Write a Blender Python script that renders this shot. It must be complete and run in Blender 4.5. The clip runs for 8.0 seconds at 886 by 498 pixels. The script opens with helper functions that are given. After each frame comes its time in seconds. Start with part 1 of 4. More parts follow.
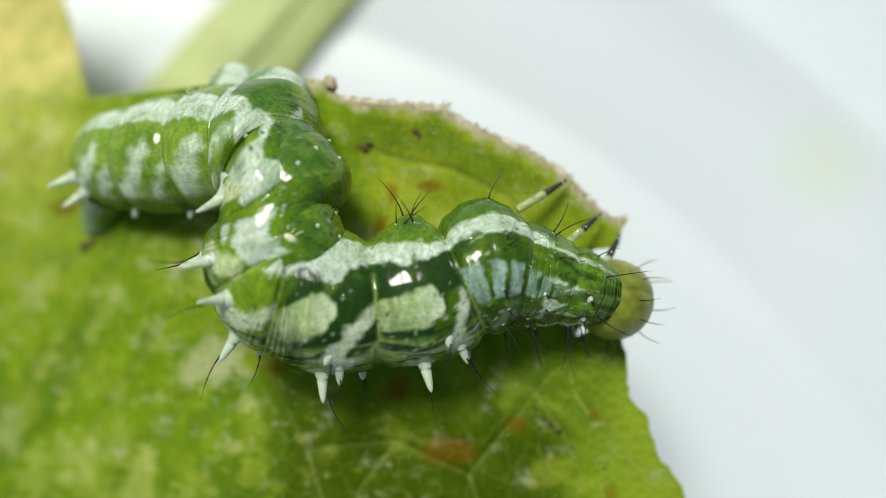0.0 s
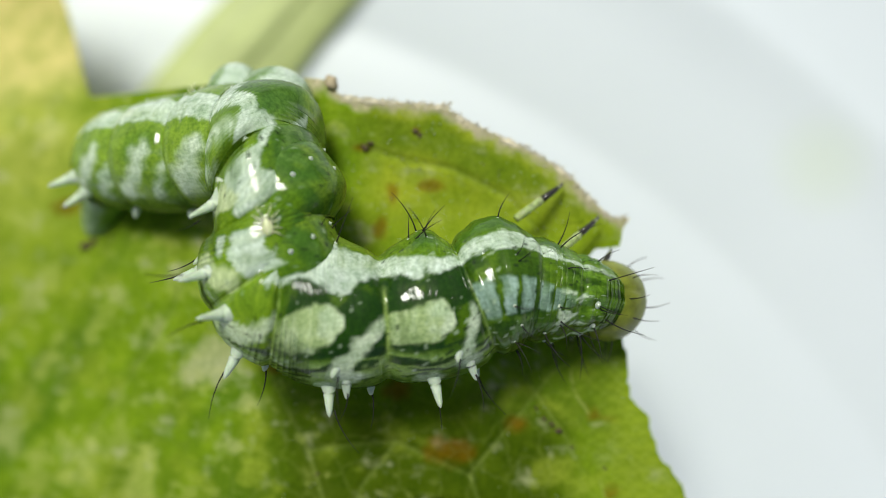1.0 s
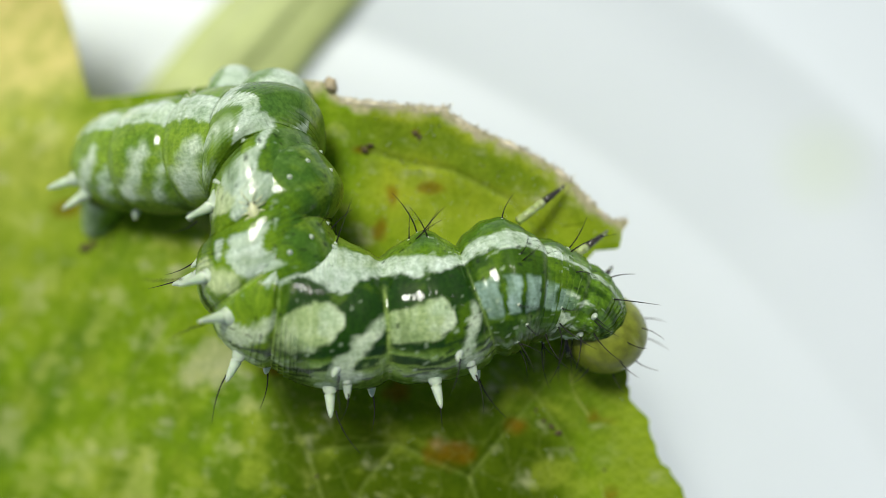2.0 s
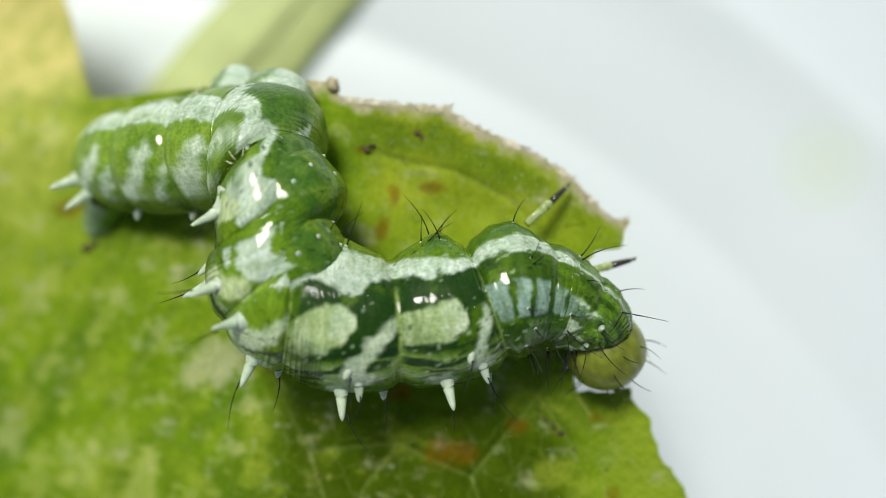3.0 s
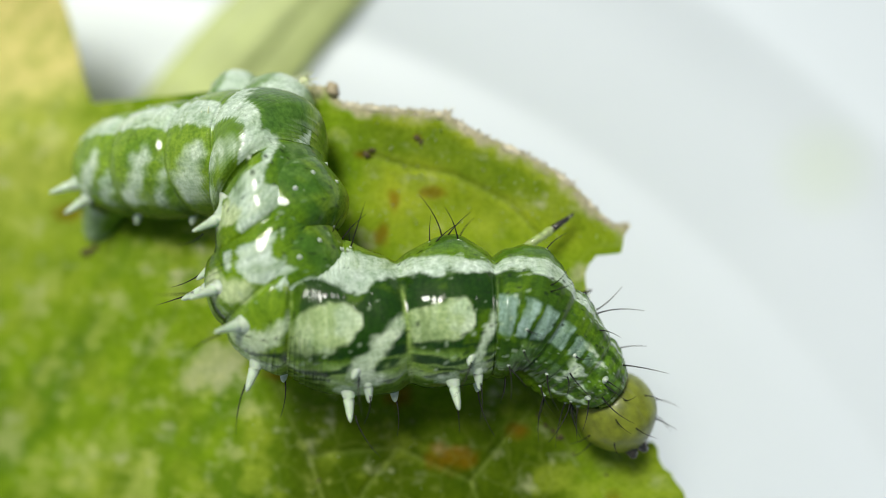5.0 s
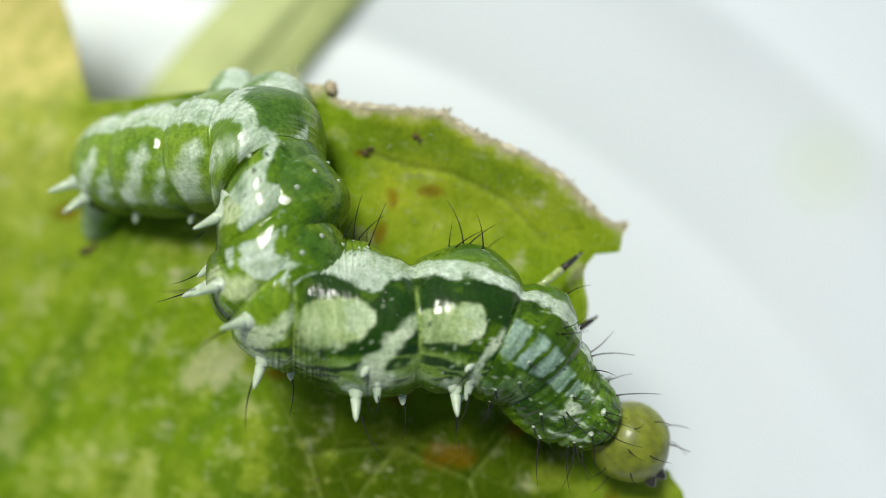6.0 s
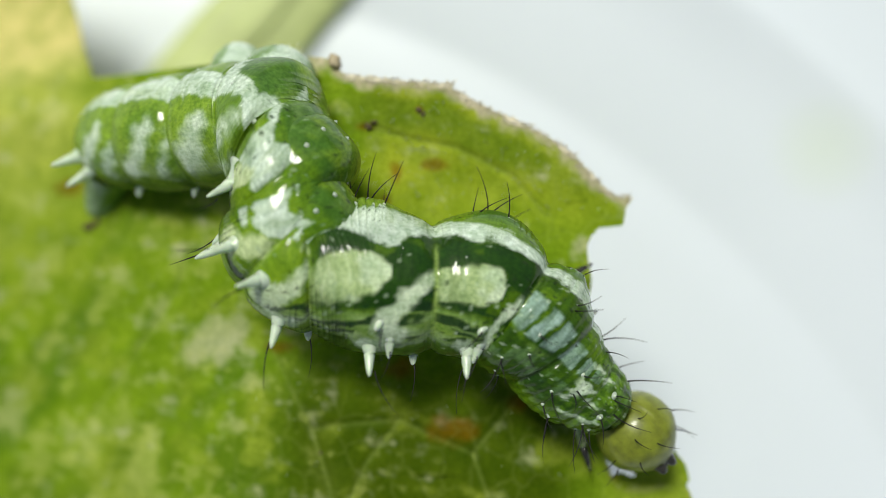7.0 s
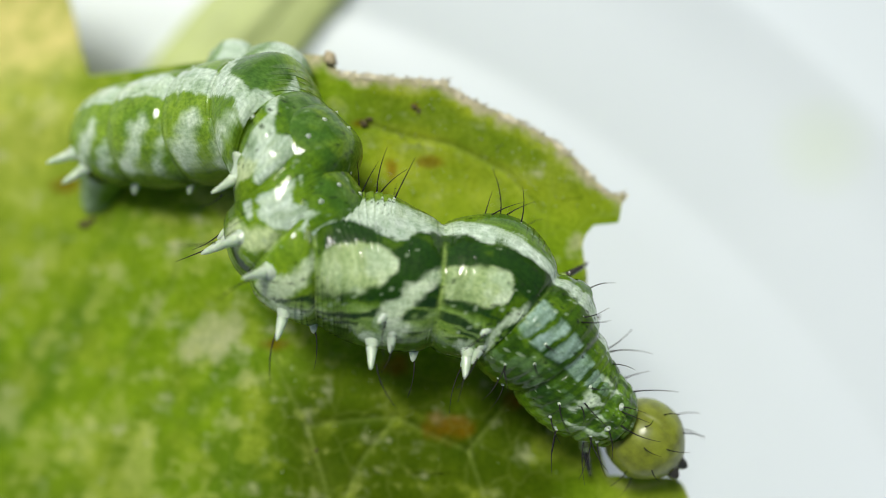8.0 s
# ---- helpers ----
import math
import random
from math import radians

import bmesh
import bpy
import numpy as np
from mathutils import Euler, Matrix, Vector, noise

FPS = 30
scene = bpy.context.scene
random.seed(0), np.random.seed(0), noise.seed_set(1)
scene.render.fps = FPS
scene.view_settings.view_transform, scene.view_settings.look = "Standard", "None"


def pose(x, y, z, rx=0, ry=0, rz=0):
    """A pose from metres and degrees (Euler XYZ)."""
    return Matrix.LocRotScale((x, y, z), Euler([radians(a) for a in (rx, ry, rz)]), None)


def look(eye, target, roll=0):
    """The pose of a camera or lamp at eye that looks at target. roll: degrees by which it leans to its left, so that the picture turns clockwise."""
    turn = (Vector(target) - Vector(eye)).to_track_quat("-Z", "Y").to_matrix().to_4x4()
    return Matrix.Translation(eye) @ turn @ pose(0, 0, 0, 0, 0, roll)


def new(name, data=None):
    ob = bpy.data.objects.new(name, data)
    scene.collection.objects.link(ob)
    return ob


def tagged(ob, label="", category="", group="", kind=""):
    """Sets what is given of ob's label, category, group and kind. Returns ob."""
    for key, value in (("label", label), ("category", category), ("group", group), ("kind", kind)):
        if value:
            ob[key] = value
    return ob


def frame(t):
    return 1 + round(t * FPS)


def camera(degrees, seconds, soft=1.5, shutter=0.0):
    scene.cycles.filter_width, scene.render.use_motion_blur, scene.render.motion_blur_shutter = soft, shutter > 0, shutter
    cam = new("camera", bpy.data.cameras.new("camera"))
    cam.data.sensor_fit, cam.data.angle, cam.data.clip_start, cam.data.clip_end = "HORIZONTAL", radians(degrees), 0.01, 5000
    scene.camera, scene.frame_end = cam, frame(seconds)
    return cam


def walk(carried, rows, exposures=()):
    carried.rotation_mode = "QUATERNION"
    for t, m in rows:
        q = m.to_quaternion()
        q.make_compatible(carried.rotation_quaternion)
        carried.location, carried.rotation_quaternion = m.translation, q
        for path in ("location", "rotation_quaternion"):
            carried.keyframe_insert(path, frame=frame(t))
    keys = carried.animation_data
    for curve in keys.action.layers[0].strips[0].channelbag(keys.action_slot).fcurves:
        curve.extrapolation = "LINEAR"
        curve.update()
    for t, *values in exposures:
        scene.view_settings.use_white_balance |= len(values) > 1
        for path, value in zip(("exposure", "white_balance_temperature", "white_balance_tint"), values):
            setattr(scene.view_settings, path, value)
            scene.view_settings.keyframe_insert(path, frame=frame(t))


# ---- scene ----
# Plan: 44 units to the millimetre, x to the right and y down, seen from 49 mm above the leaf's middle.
MM = 0.001
UNIT = MM / 44.0
HIGH = 49.0        # camera above the leaf's plane, mm
LEAF_Z = 24.0      # leaf's plane above the table, mm


def plan(x, y, h=0.0):
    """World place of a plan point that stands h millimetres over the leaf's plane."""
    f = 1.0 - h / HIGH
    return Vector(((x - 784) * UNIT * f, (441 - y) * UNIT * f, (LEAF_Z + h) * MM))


# ---- camera ----
cam = camera(40.0, 8.0, soft=0.5)
cam.data.dof.use_dof = True
cam.data.dof.focus_distance = 45.2 * MM
cam.data.dof.aperture_fstop = 20.0

# seconds, then the picture's drift in plan units
DRIFT = ((0, 0, 0), (0.5, 4, 1), (1, 1, -0.5), (1.5, 0, 3), (3, 4, 3), (3.5, 6, 4), (4, 4, 5), (4.4, 4, 10),
         (4.5, 4, 14), (4.7, 4, 13), (6, 1, 9), (6.3, 3, 6), (6.4, 10, -36), (6.5, 11, -38), (7, 7, -38), (7.5, 1, -40), (8, -1, -43))
walk(cam, [(t, pose(-dx * UNIT, dy * UNIT, (LEAF_Z + HIGH) * MM, 0, 0, 0)) for t, dx, dy in DRIFT])

# ---- light ----
SUN_UP, SUN_ROUND = 59.0, 338.0     # degrees above the horizon; clockwise from +y
world = bpy.data.worlds.new("sky")
scene.world = world
world.use_nodes = True
wn = world.node_tree.nodes
sky = wn.new("ShaderNodeTexSky")
sky.sky_type = "NISHITA"
sky.sun_disc = False
sky.sun_elevation = radians(SUN_UP)
sky.sun_rotation = radians(SUN_ROUND)
sky.air_density, sky.dust_density, sky.ozone_density = 1.0, 3.0, 1.0
wn["Background"].inputs["Strength"].default_value = 0.08
world.node_tree.links.new(sky.outputs["Color"], wn["Background"].inputs["Color"])

sun_data = bpy.data.lights.new("sun", "SUN")
sun_data.energy, sun_data.angle, sun_data.color = 4.1, radians(16), (0.97, 0.985, 0.88)
sun = new("sun", sun_data)
az = radians(SUN_ROUND)
up = radians(SUN_UP)
to_sun = Vector((math.sin(az) * math.cos(up), math.cos(az) * math.cos(up), math.sin(up)))
sun.matrix_world = look(to_sun * 0.5, (0, 0, 0))
scene.view_settings.exposure = -0.32


# ---- materials ----
def material(name, rough=0.5, coat=0.0, sss=0.0, radius=(0.4, 0.6, 0.2), ior=1.45):
    m = bpy.data.materials.new(name)
    m.use_nodes = True
    b = m.node_tree.nodes["Principled BSDF"]
    b.inputs["Roughness"].default_value = rough
    b.inputs["IOR"].default_value = ior
    b.inputs["Coat Weight"].default_value = coat
    b.inputs["Coat Roughness"].default_value = 0.08
    if sss:
        b.inputs["Subsurface Weight"].default_value = sss
        b.inputs["Subsurface Radius"].default_value = radius
        b.inputs["Subsurface Scale"].default_value = 1.0 * MM
    return m, m.node_tree.nodes, m.node_tree.links, b


def noise_node(nodes, links, scale, detail=4.0, rough=0.55, coord="Object"):
    tc = nodes.new("ShaderNodeTexCoord")
    n = nodes.new("ShaderNodeTexNoise")
    n.inputs["Scale"].default_value, n.inputs["Detail"].default_value, n.inputs["Roughness"].default_value = scale, detail, rough
    links.new(tc.outputs[coord], n.inputs["Vector"])
    return n


def ramp(nodes, links, source, stops):
    r = nodes.new("ShaderNodeValToRGB")
    els = r.color_ramp.elements
    els[0].position, els[0].color = stops[0][0], (*stops[0][1], 1)
    els[1].position, els[1].color = stops[-1][0], (*stops[-1][1], 1)
    for p, c in stops[1:-1]:
        els.new(p).color = (*c, 1)
    links.new(source, r.inputs["Fac"])
    return r.outputs["Color"]


def mix(nodes, links, kind, a, b, fac=1.0):
    n = nodes.new("ShaderNodeMix")
    n.data_type, n.blend_type = "RGBA", kind
    for slot, v in ((0, fac), (6, a), (7, b)):
        if isinstance(v, (int, float)):
            n.inputs[slot].default_value = v
        elif isinstance(v, tuple):
            n.inputs[slot].default_value = (*v, 1)
        else:
            links.new(v, n.inputs[slot])
    return n.outputs[2]


def bump(nodes, links, bsdf, height, strength, distance):
    n = nodes.new("ShaderNodeBump")
    n.inputs["Strength"].default_value, n.inputs["Distance"].default_value = strength, distance
    links.new(height, n.inputs["Height"])
    links.new(n.outputs["Normal"], bsdf.inputs["Normal"])
    return n


def pigment(nodes):
    a = nodes.new("ShaderNodeAttribute")
    a.attribute_name = "pigment"
    return a.outputs["Color"]


def plain(name, color, rough=0.5, coat=0.0, grain=0.15, scale=3000.0, sss=0.0):
    m, n, l, b = material(name, rough, coat, sss)
    tex = noise_node(n, l, scale)
    low = tuple(c * (1 - grain) for c in color)
    high = tuple(min(1, c * (1 + grain)) for c in color)
    l.new(ramp(n, l, tex.outputs["Fac"], ((0.3, low), (0.7, high))), b.inputs["Base Color"])
    bump(n, l, b, tex.outputs["Fac"], 0.15, 0.02 * MM)
    return m


def skin_material():
    m, n, l, b = material("larva_skin", 0.55, 0.62, 0.05, (0.3, 0.5, 0.15))
    b.inputs["Specular IOR Level"].default_value = 0.05
    b.inputs["Coat Roughness"].default_value = 0.035
    lay = n.new("ShaderNodeAttribute")
    lay.attribute_name = "lay"
    def on_skin(scale, detail, rough=0.55):
        stretch = n.new("ShaderNodeVectorMath")
        stretch.operation = "MULTIPLY"
        stretch.inputs[1].default_value = scale
        l.new(lay.outputs["Vector"], stretch.inputs[0])
        tex = n.new("ShaderNodeTexNoise")
        tex.inputs["Scale"].default_value, tex.inputs["Detail"].default_value, tex.inputs["Roughness"].default_value = 1.0, detail, rough
        l.new(stretch.outputs["Vector"], tex.inputs["Vector"])
        return tex.outputs["Fac"]
    fine = on_skin((8000.0, 8000.0, 8000.0), 3.0)
    broad = on_skin((1300.0, 1300.0, 1300.0), 4.0)
    wrinkle = on_skin((5200.0, 1300.0, 1300.0), 3.0)     # runs round the body
    c = mix(n, l, "MULTIPLY", pigment(n), ramp(n, l, broad, ((0.3, (0.74, 0.80, 0.68)), (0.7, (1.15, 1.12, 1.1)))))
    c = mix(n, l, "MULTIPLY", c, ramp(n, l, fine, ((0.35, (0.70, 0.75, 0.68)), (0.65, (1.12, 1.10, 1.10)))))
    c = mix(n, l, "MULTIPLY", c, ramp(n, l, wrinkle, ((0.34, (0.80, 0.84, 0.78)), (0.52, (1.04, 1.04, 1.04)))))
    l.new(c, b.inputs["Base Color"])
    bump(n, l, b, mix(n, l, "MIX", fine, wrinkle, 0.55), 0.4, 0.05 * MM)
    film = n.new("ShaderNodeBump")
    film.inputs["Strength"].default_value, film.inputs["Distance"].default_value = 0.85, 0.11 * MM
    # small wet granules
    cells = n.new("ShaderNodeTexVoronoi")
    cells.inputs["Scale"].default_value = 2300.0
    l.new(lay.outputs["Vector"], cells.inputs["Vector"])
    grains = ramp(n, l, cells.outputs["Distance"], ((0.0, (1, 1, 1)), (0.17, (0, 0, 0))))
    film_height = mix(n, l, "MIX", on_skin((1500.0, 700.0, 700.0), 2.0), wrinkle, 0.15)
    l.new(mix(n, l, "ADD", film_height, grains, 0.35), film.inputs["Height"])
    l.new(film.outputs["Normal"], b.inputs["Coat Normal"])
    return m


def leaf_material():
    m, n, l, b = material("leaf_blade", 0.55, 0.0)
    b.inputs["Specular IOR Level"].default_value = 0.03
    fine = noise_node(n, l, 6000.0, 4.0)
    broad = noise_node(n, l, 700.0, 5.0)
    c = mix(n, l, "MULTIPLY", pigment(n), ramp(n, l, broad.outputs["Fac"], ((0.3, (0.70, 0.77, 0.55)), (0.7, (1.22, 1.14, 1.25)))))
    c = mix(n, l, "MULTIPLY", c, ramp(n, l, fine.outputs["Fac"], ((0.32, (0.78, 0.82, 0.7)), (0.68, (1.14, 1.12, 1.1)))))
    tc = n.new("ShaderNodeTexCoord")
    bend = noise_node(n, l, 900.0, 2.0)
    shift = n.new("ShaderNodeVectorMath")
    shift.operation = "MULTIPLY_ADD"
    shift.inputs[1].default_value = (0.0012, 0.0012, 0.0)
    l.new(bend.outputs["Color"], shift.inputs[0])
    l.new(tc.outputs["Object"], shift.inputs[2])
    net = n.new("ShaderNodeTexVoronoi")
    net.voronoi_dimensions = "2D"
    net.feature = "DISTANCE_TO_EDGE"
    net.inputs["Scale"].default_value = 620.0
    l.new(shift.outputs["Vector"], net.inputs["Vector"])
    lines = ramp(n, l, net.outputs["Distance"], ((0.0, (1, 1, 1)), (0.07, (0, 0, 0))))
    faint = mix(n, l, "MULTIPLY", lines, (0.10, 0.10, 0.10))
    c = mix(n, l, "MIX", c, (0.46, 0.52, 0.12), faint)
    l.new(c, b.inputs["Base Color"])
    bump(n, l, b, fine.outputs["Fac"], 0.4, 0.05 * MM)
    trans = n.new("ShaderNodeBsdfTranslucent")
    l.new(c, trans.inputs["Color"])
    sh = n.new("ShaderNodeMixShader")
    sh.inputs[0].default_value = 0.3
    l.new(b.outputs[0], sh.inputs[1])
    l.new(trans.outputs[0], sh.inputs[2])
    l.new(sh.outputs[0], n["Material Output"].inputs["Surface"])
    return m


def plate_material():
    m, n, l, b = material("white_glaze", 0.42, 0.0)
    tc = n.new("ShaderNodeTexCoord")
    dist = n.new("ShaderNodeVectorMath")
    dist.operation = "DISTANCE"
    dist.inputs[1].default_value = (0.0455, 0.0465, 0.002)
    l.new(tc.outputs["Object"], dist.inputs[0])
    stain = ramp(n, l, dist.outputs["Value"], ((0.0, (0.0, 0.0, 0.0)), (0.004, (1, 1, 1))))
    cloud = noise_node(n, l, 40.0, 4.0)
    white = ramp(n, l, cloud.outputs["Fac"], ((0.3, (0.655, 0.705, 0.735)), (0.7, (0.70, 0.745, 0.78))))
    l.new(mix(n, l, "MIX", (0.64, 0.72, 0.56), white, stain), b.inputs["Base Color"])
    return m


SKIN = skin_material()
LEAF = leaf_material()
PLATE = plate_material()
HORN = plain("tubercle_white", (0.50, 0.60, 0.44), 0.35, 0.5, 0.16, 3500, 0.25)
DARK = plain("bristle_black", (0.008, 0.007, 0.005), 0.7)
CLAW = plain("claw_dark", (0.03, 0.028, 0.02), 0.2, 0.5)
GLASSY = plain("leg_skin", (0.36, 0.44, 0.18), 0.12, 0.6, 0.4, 5000, 0.3)
HEADSKIN = plain("head_capsule", (0.18, 0.21, 0.016), 0.42, 0.25, 0.35, 1800, 0.08)
TABLE = plain("table_top", (0.62, 0.62, 0.6), 0.5, 0.0, 0.05, 60)


# ---- mesh helpers ----
def mesh_from(name, verts, faces, mat, colors=None, smooth=True, lay=None):
    me = bpy.data.meshes.new(name)
    me.from_pydata([tuple(v) for v in verts], [], [tuple(int(i) for i in f) for f in faces])
    me.update()
    if smooth:
        me.polygons.foreach_set("use_smooth", [True] * len(me.polygons))
    if colors is not None:
        at = me.color_attributes.new("pigment", "FLOAT_COLOR", "POINT")
        at.data.foreach_set("color", np.concatenate([colors, np.ones((len(colors), 1))], axis=1).astype(np.float32).ravel())
    if lay is not None:
        at = me.attributes.new("lay", "FLOAT_VECTOR", "POINT")
        at.data.foreach_set("vector", np.asarray(lay, np.float32).ravel())
    me.materials.append(mat)
    return me


def part(name, me, parent=None, m=None, label=""):
    ob = new(name, me)
    ob.parent = parent
    if m is not None:
        ob.matrix_basis = m
    if label:
        tagged(ob, label)
    return ob


def grid_faces(rows, cols, wrap=False):
    j, i = np.meshgrid(np.arange(rows - 1), np.arange(cols if wrap else cols - 1), indexing="ij")
    a = j * cols + i
    b = j * cols + (i + 1) % cols
    return np.stack([a, b, b + cols, a + cols], axis=-1).reshape(-1, 4)


def sway(p, scale, seed, octaves=3):
    """Smooth value noise of points p (n x 2 or 3), about -1 to 1."""
    out, amp, total = 0.0, 1.0, 0.0
    rs = np.random.RandomState(seed)
    for _ in range(octaves):
        acc = 0.0
        for _ in range(13):
            d = rs.normal(size=p.shape[1]) / scale
            acc = acc + np.sin(p @ d + rs.uniform(0, 6.28))
        out, total, amp, scale = out + amp * acc / 3.2, total + amp, amp * 0.55, scale * 0.5
    return out / total


def smoothstep(a, b, x):
    t = np.clip((x - a) / (b - a), 0, 1)
    return t * t * (3 - 2 * t)


def tube(points, radii, sides=8):
    """A closed tapered tube along points (in plan units, scaled to metres)."""
    pts = [Vector(p) for p in points]
    verts, faces = [], []
    side = Vector((0, 0, 1))
    for k, p in enumerate(pts):
        t = (pts[min(k + 1, len(pts) - 1)] - pts[max(k - 1, 0)]).normalized()
        a = t.cross(side)
        if a.length < 0.1:
            a = t.cross(Vector((0, 1, 0)))
        a.normalize()
        b = t.cross(a)
        for s in range(sides):
            w = 2 * math.pi * s / sides
            verts.append((p + (a * math.cos(w) + b * math.sin(w)) * radii[k]) * UNIT)
    faces += [tuple(f) for f in grid_faces(len(pts), sides, True)]
    faces.append(tuple(range(sides - 1, -1, -1)))
    faces.append(tuple(range((len(pts) - 1) * sides, len(pts) * sides)))
    return verts, faces


# ---- table and plate ----
PLATE_X, PLATE_Y = -23.8, -41.5    # plate's centre, mm


def build_table():
    vs = []
    n = 96
    for z, inset in ((0.0, 0.0015), (-0.0015, 0.0), (-0.018, 0.0), (-0.0195, 0.0015)):
        for k in range(n):
            w = 2 * math.pi * k / n
            half = 0.45 - inset
            vs.append((PLATE_X * MM + half * math.copysign(abs(math.cos(w)) ** 0.2, math.cos(w)), PLATE_Y * MM + half * math.copysign(abs(math.sin(w)) ** 0.2, math.sin(w)), z))
    fs = [tuple(q) for q in grid_faces(4, n, True)[:, ::-1]] + [tuple(range(n)), tuple(range(4 * n - 1, 3 * n - 1, -1))]
    top = new("table", mesh_from("table", vs, fs, TABLE, smooth=False))
    tagged(top, "pale grey smooth table top under the plate", "table", kind="structure")


def build_plate():
    prof = ((0, 3), (30, 3), (54, 3), (56.4, 3.03), (57.0, 2.88), (57.7, 3.02), (59.5, 3.35), (63, 3.75), (66.5, 4.15), (67.6, 4.6), (68.4, 4.6), (69.4, 4.2), (76, 5.0), (82, 6.0),
            (83.2, 6.1), (83.6, 5.5), (82.5, 4.8), (76, 3.4), (68, 2.4), (58, 1.4), (50, 1.2), (48, 0.05), (44, 0.05), (43, 1.2), (0, 1.2))
    n = 160
    vs = [((r + 0.0001) * math.cos(2 * math.pi * k / n) * MM, (r + 0.0001) * math.sin(2 * math.pi * k / n) * MM, z * MM) for r, z in prof for k in range(n)]
    ob = new("plate", mesh_from("plate", vs, grid_faces(len(prof), n, True), PLATE))
    ob.location = (PLATE_X * MM, PLATE_Y * MM, 0)
    tagged(ob, "glossy white round plate with a raised rim", "plate")


build_table()
build_plate()


# ---- leaf ----
def smooth_line(points, per=14):
    """Catmull-Rom line through points."""
    p = [points[0], *points, points[-1]]
    out = []
    for k in range(1, len(p) - 2):
        a, b, c, d = (np.array(q, float) for q in p[k - 1:k + 3])
        for s in range(per):
            t = s / per
            out.append(0.5 * (2 * b + (c - a) * t + (2 * a - 5 * b + 4 * c - d) * t * t + (3 * b - 3 * c + d - a) * t ** 3))
    out.append(np.array(points[-1], float))
    return np.array(out)


UPPER = ((40, -160), (110, 0), (163, 182), (230, 200), (400, 196), (500, 140), (530, 138), (575, 142), (592, 150), (604, 170), (690, 181), (790, 189), (800, 200),
         (870, 236), (940, 268), (1000, 306), (1055, 362), (1085, 386), (1113, 386))
GNAWED = ((1099, 404), (1094, 436), (1058, 441), (1035, 470), (1038, 545), (1012, 620), (1018, 690), (1050, 745), (1062, 830), (1082, 893), (1130, 906), (1168, 898), (1200, 892))
LOWER = ((1222, 930), (1235, 1010), (1170, 1110), (980, 1180), (700, 1210))
WHOLE = ((1090, 440), (1094, 480), (1098, 600), (1114, 660), (1124, 715), (1150, 765), (1182, 820), (1206, 880), (1222, 930))


def leaf_height(x, y):
    """Height of the blade over its plane, mm."""
    x, y = np.asarray(x, float), np.asarray(y, float)
    left = np.clip((640 - x) / 640, 0, None)
    z = -8.5 * left ** 2
    z = z - 6.0 * smoothstep(250, 20, y) * smoothstep(330, 90, x)
    z = -20.0 * (1 - np.exp(z / 20.0))
    z = z - 1.2 * smoothstep(850, 1200, y) ** 2 - 0.5 * smoothstep(950, 1200, x)
    rim = (y - (250 + np.clip(x - 640, 0, 500) * 0.42)) * -1.0
    z = z + 0.55 * smoothstep(-40, 110, rim) * smoothstep(560, 680, x) * smoothstep(1120, 960, x)
    p = np.stack([x.ravel(), y.ravel()], 1)
    z = z + 0.14 * sway(p, 110.0, 5, 2).reshape(x.shape)
    return z


def near_line(p, pts, width):
    """Soft mask of points p close to a broken line."""
    best = np.full(len(p), 1e9)
    for a, b in zip(pts[:-1], pts[1:]):
        a, b = np.array(a, float), np.array(b, float)
        t = np.clip(((p - a) @ (b - a)) / ((b - a) @ (b - a)), 0, 1)
        best = np.minimum(best, np.linalg.norm(p - a - t[:, None] * (b - a), axis=1))
    return np.exp(-(best / width) ** 2)


VEINS = (((470, 640), (505, 720), (545, 800), (575, 900), (620, 1100)), ((545, 798), (620, 788), (700, 782), (770, 815), (830, 842)),
         ((830, 842), (880, 780), (930, 720), (975, 660), (1010, 640)), ((830, 842), (850, 900), (900, 1000)), ((895, 620), (950, 700), (1010, 790)),
         ((640, 262), (720, 285), (800, 300), (900, 350), (960, 420)), ((700, 782), (640, 860), (600, 960)), ((250, 640), (180, 740), (90, 860)),
         ((250, 640), (300, 560), (330, 480)))
SPOTS = ((800, 800, 44, 24), (762, 330, 26, 12), (695, 345, 14, 20), (674, 400, 14, 22), (488, 652, 26, 12), (700, 688, 26, 22), (1050, 740, 13, 16),
         (920, 750, 24, 20), (1080, 870, 12, 12), (640, 262, 18, 8), (735, 233, 7, 7), (120, 365, 30, 18))


# pale dry blotches of the blade
PALE = ((14, 775, 30, 44), (270, 590, 26, 34), (440, 715, 26, 18), (350, 668, 46, 22), (60, 525, 22, 30), (150, 800, 40, 26), (275, 705, 30, 12), (205, 520, 20, 26), (400, 790, 30, 16), (90, 230, 34, 26))


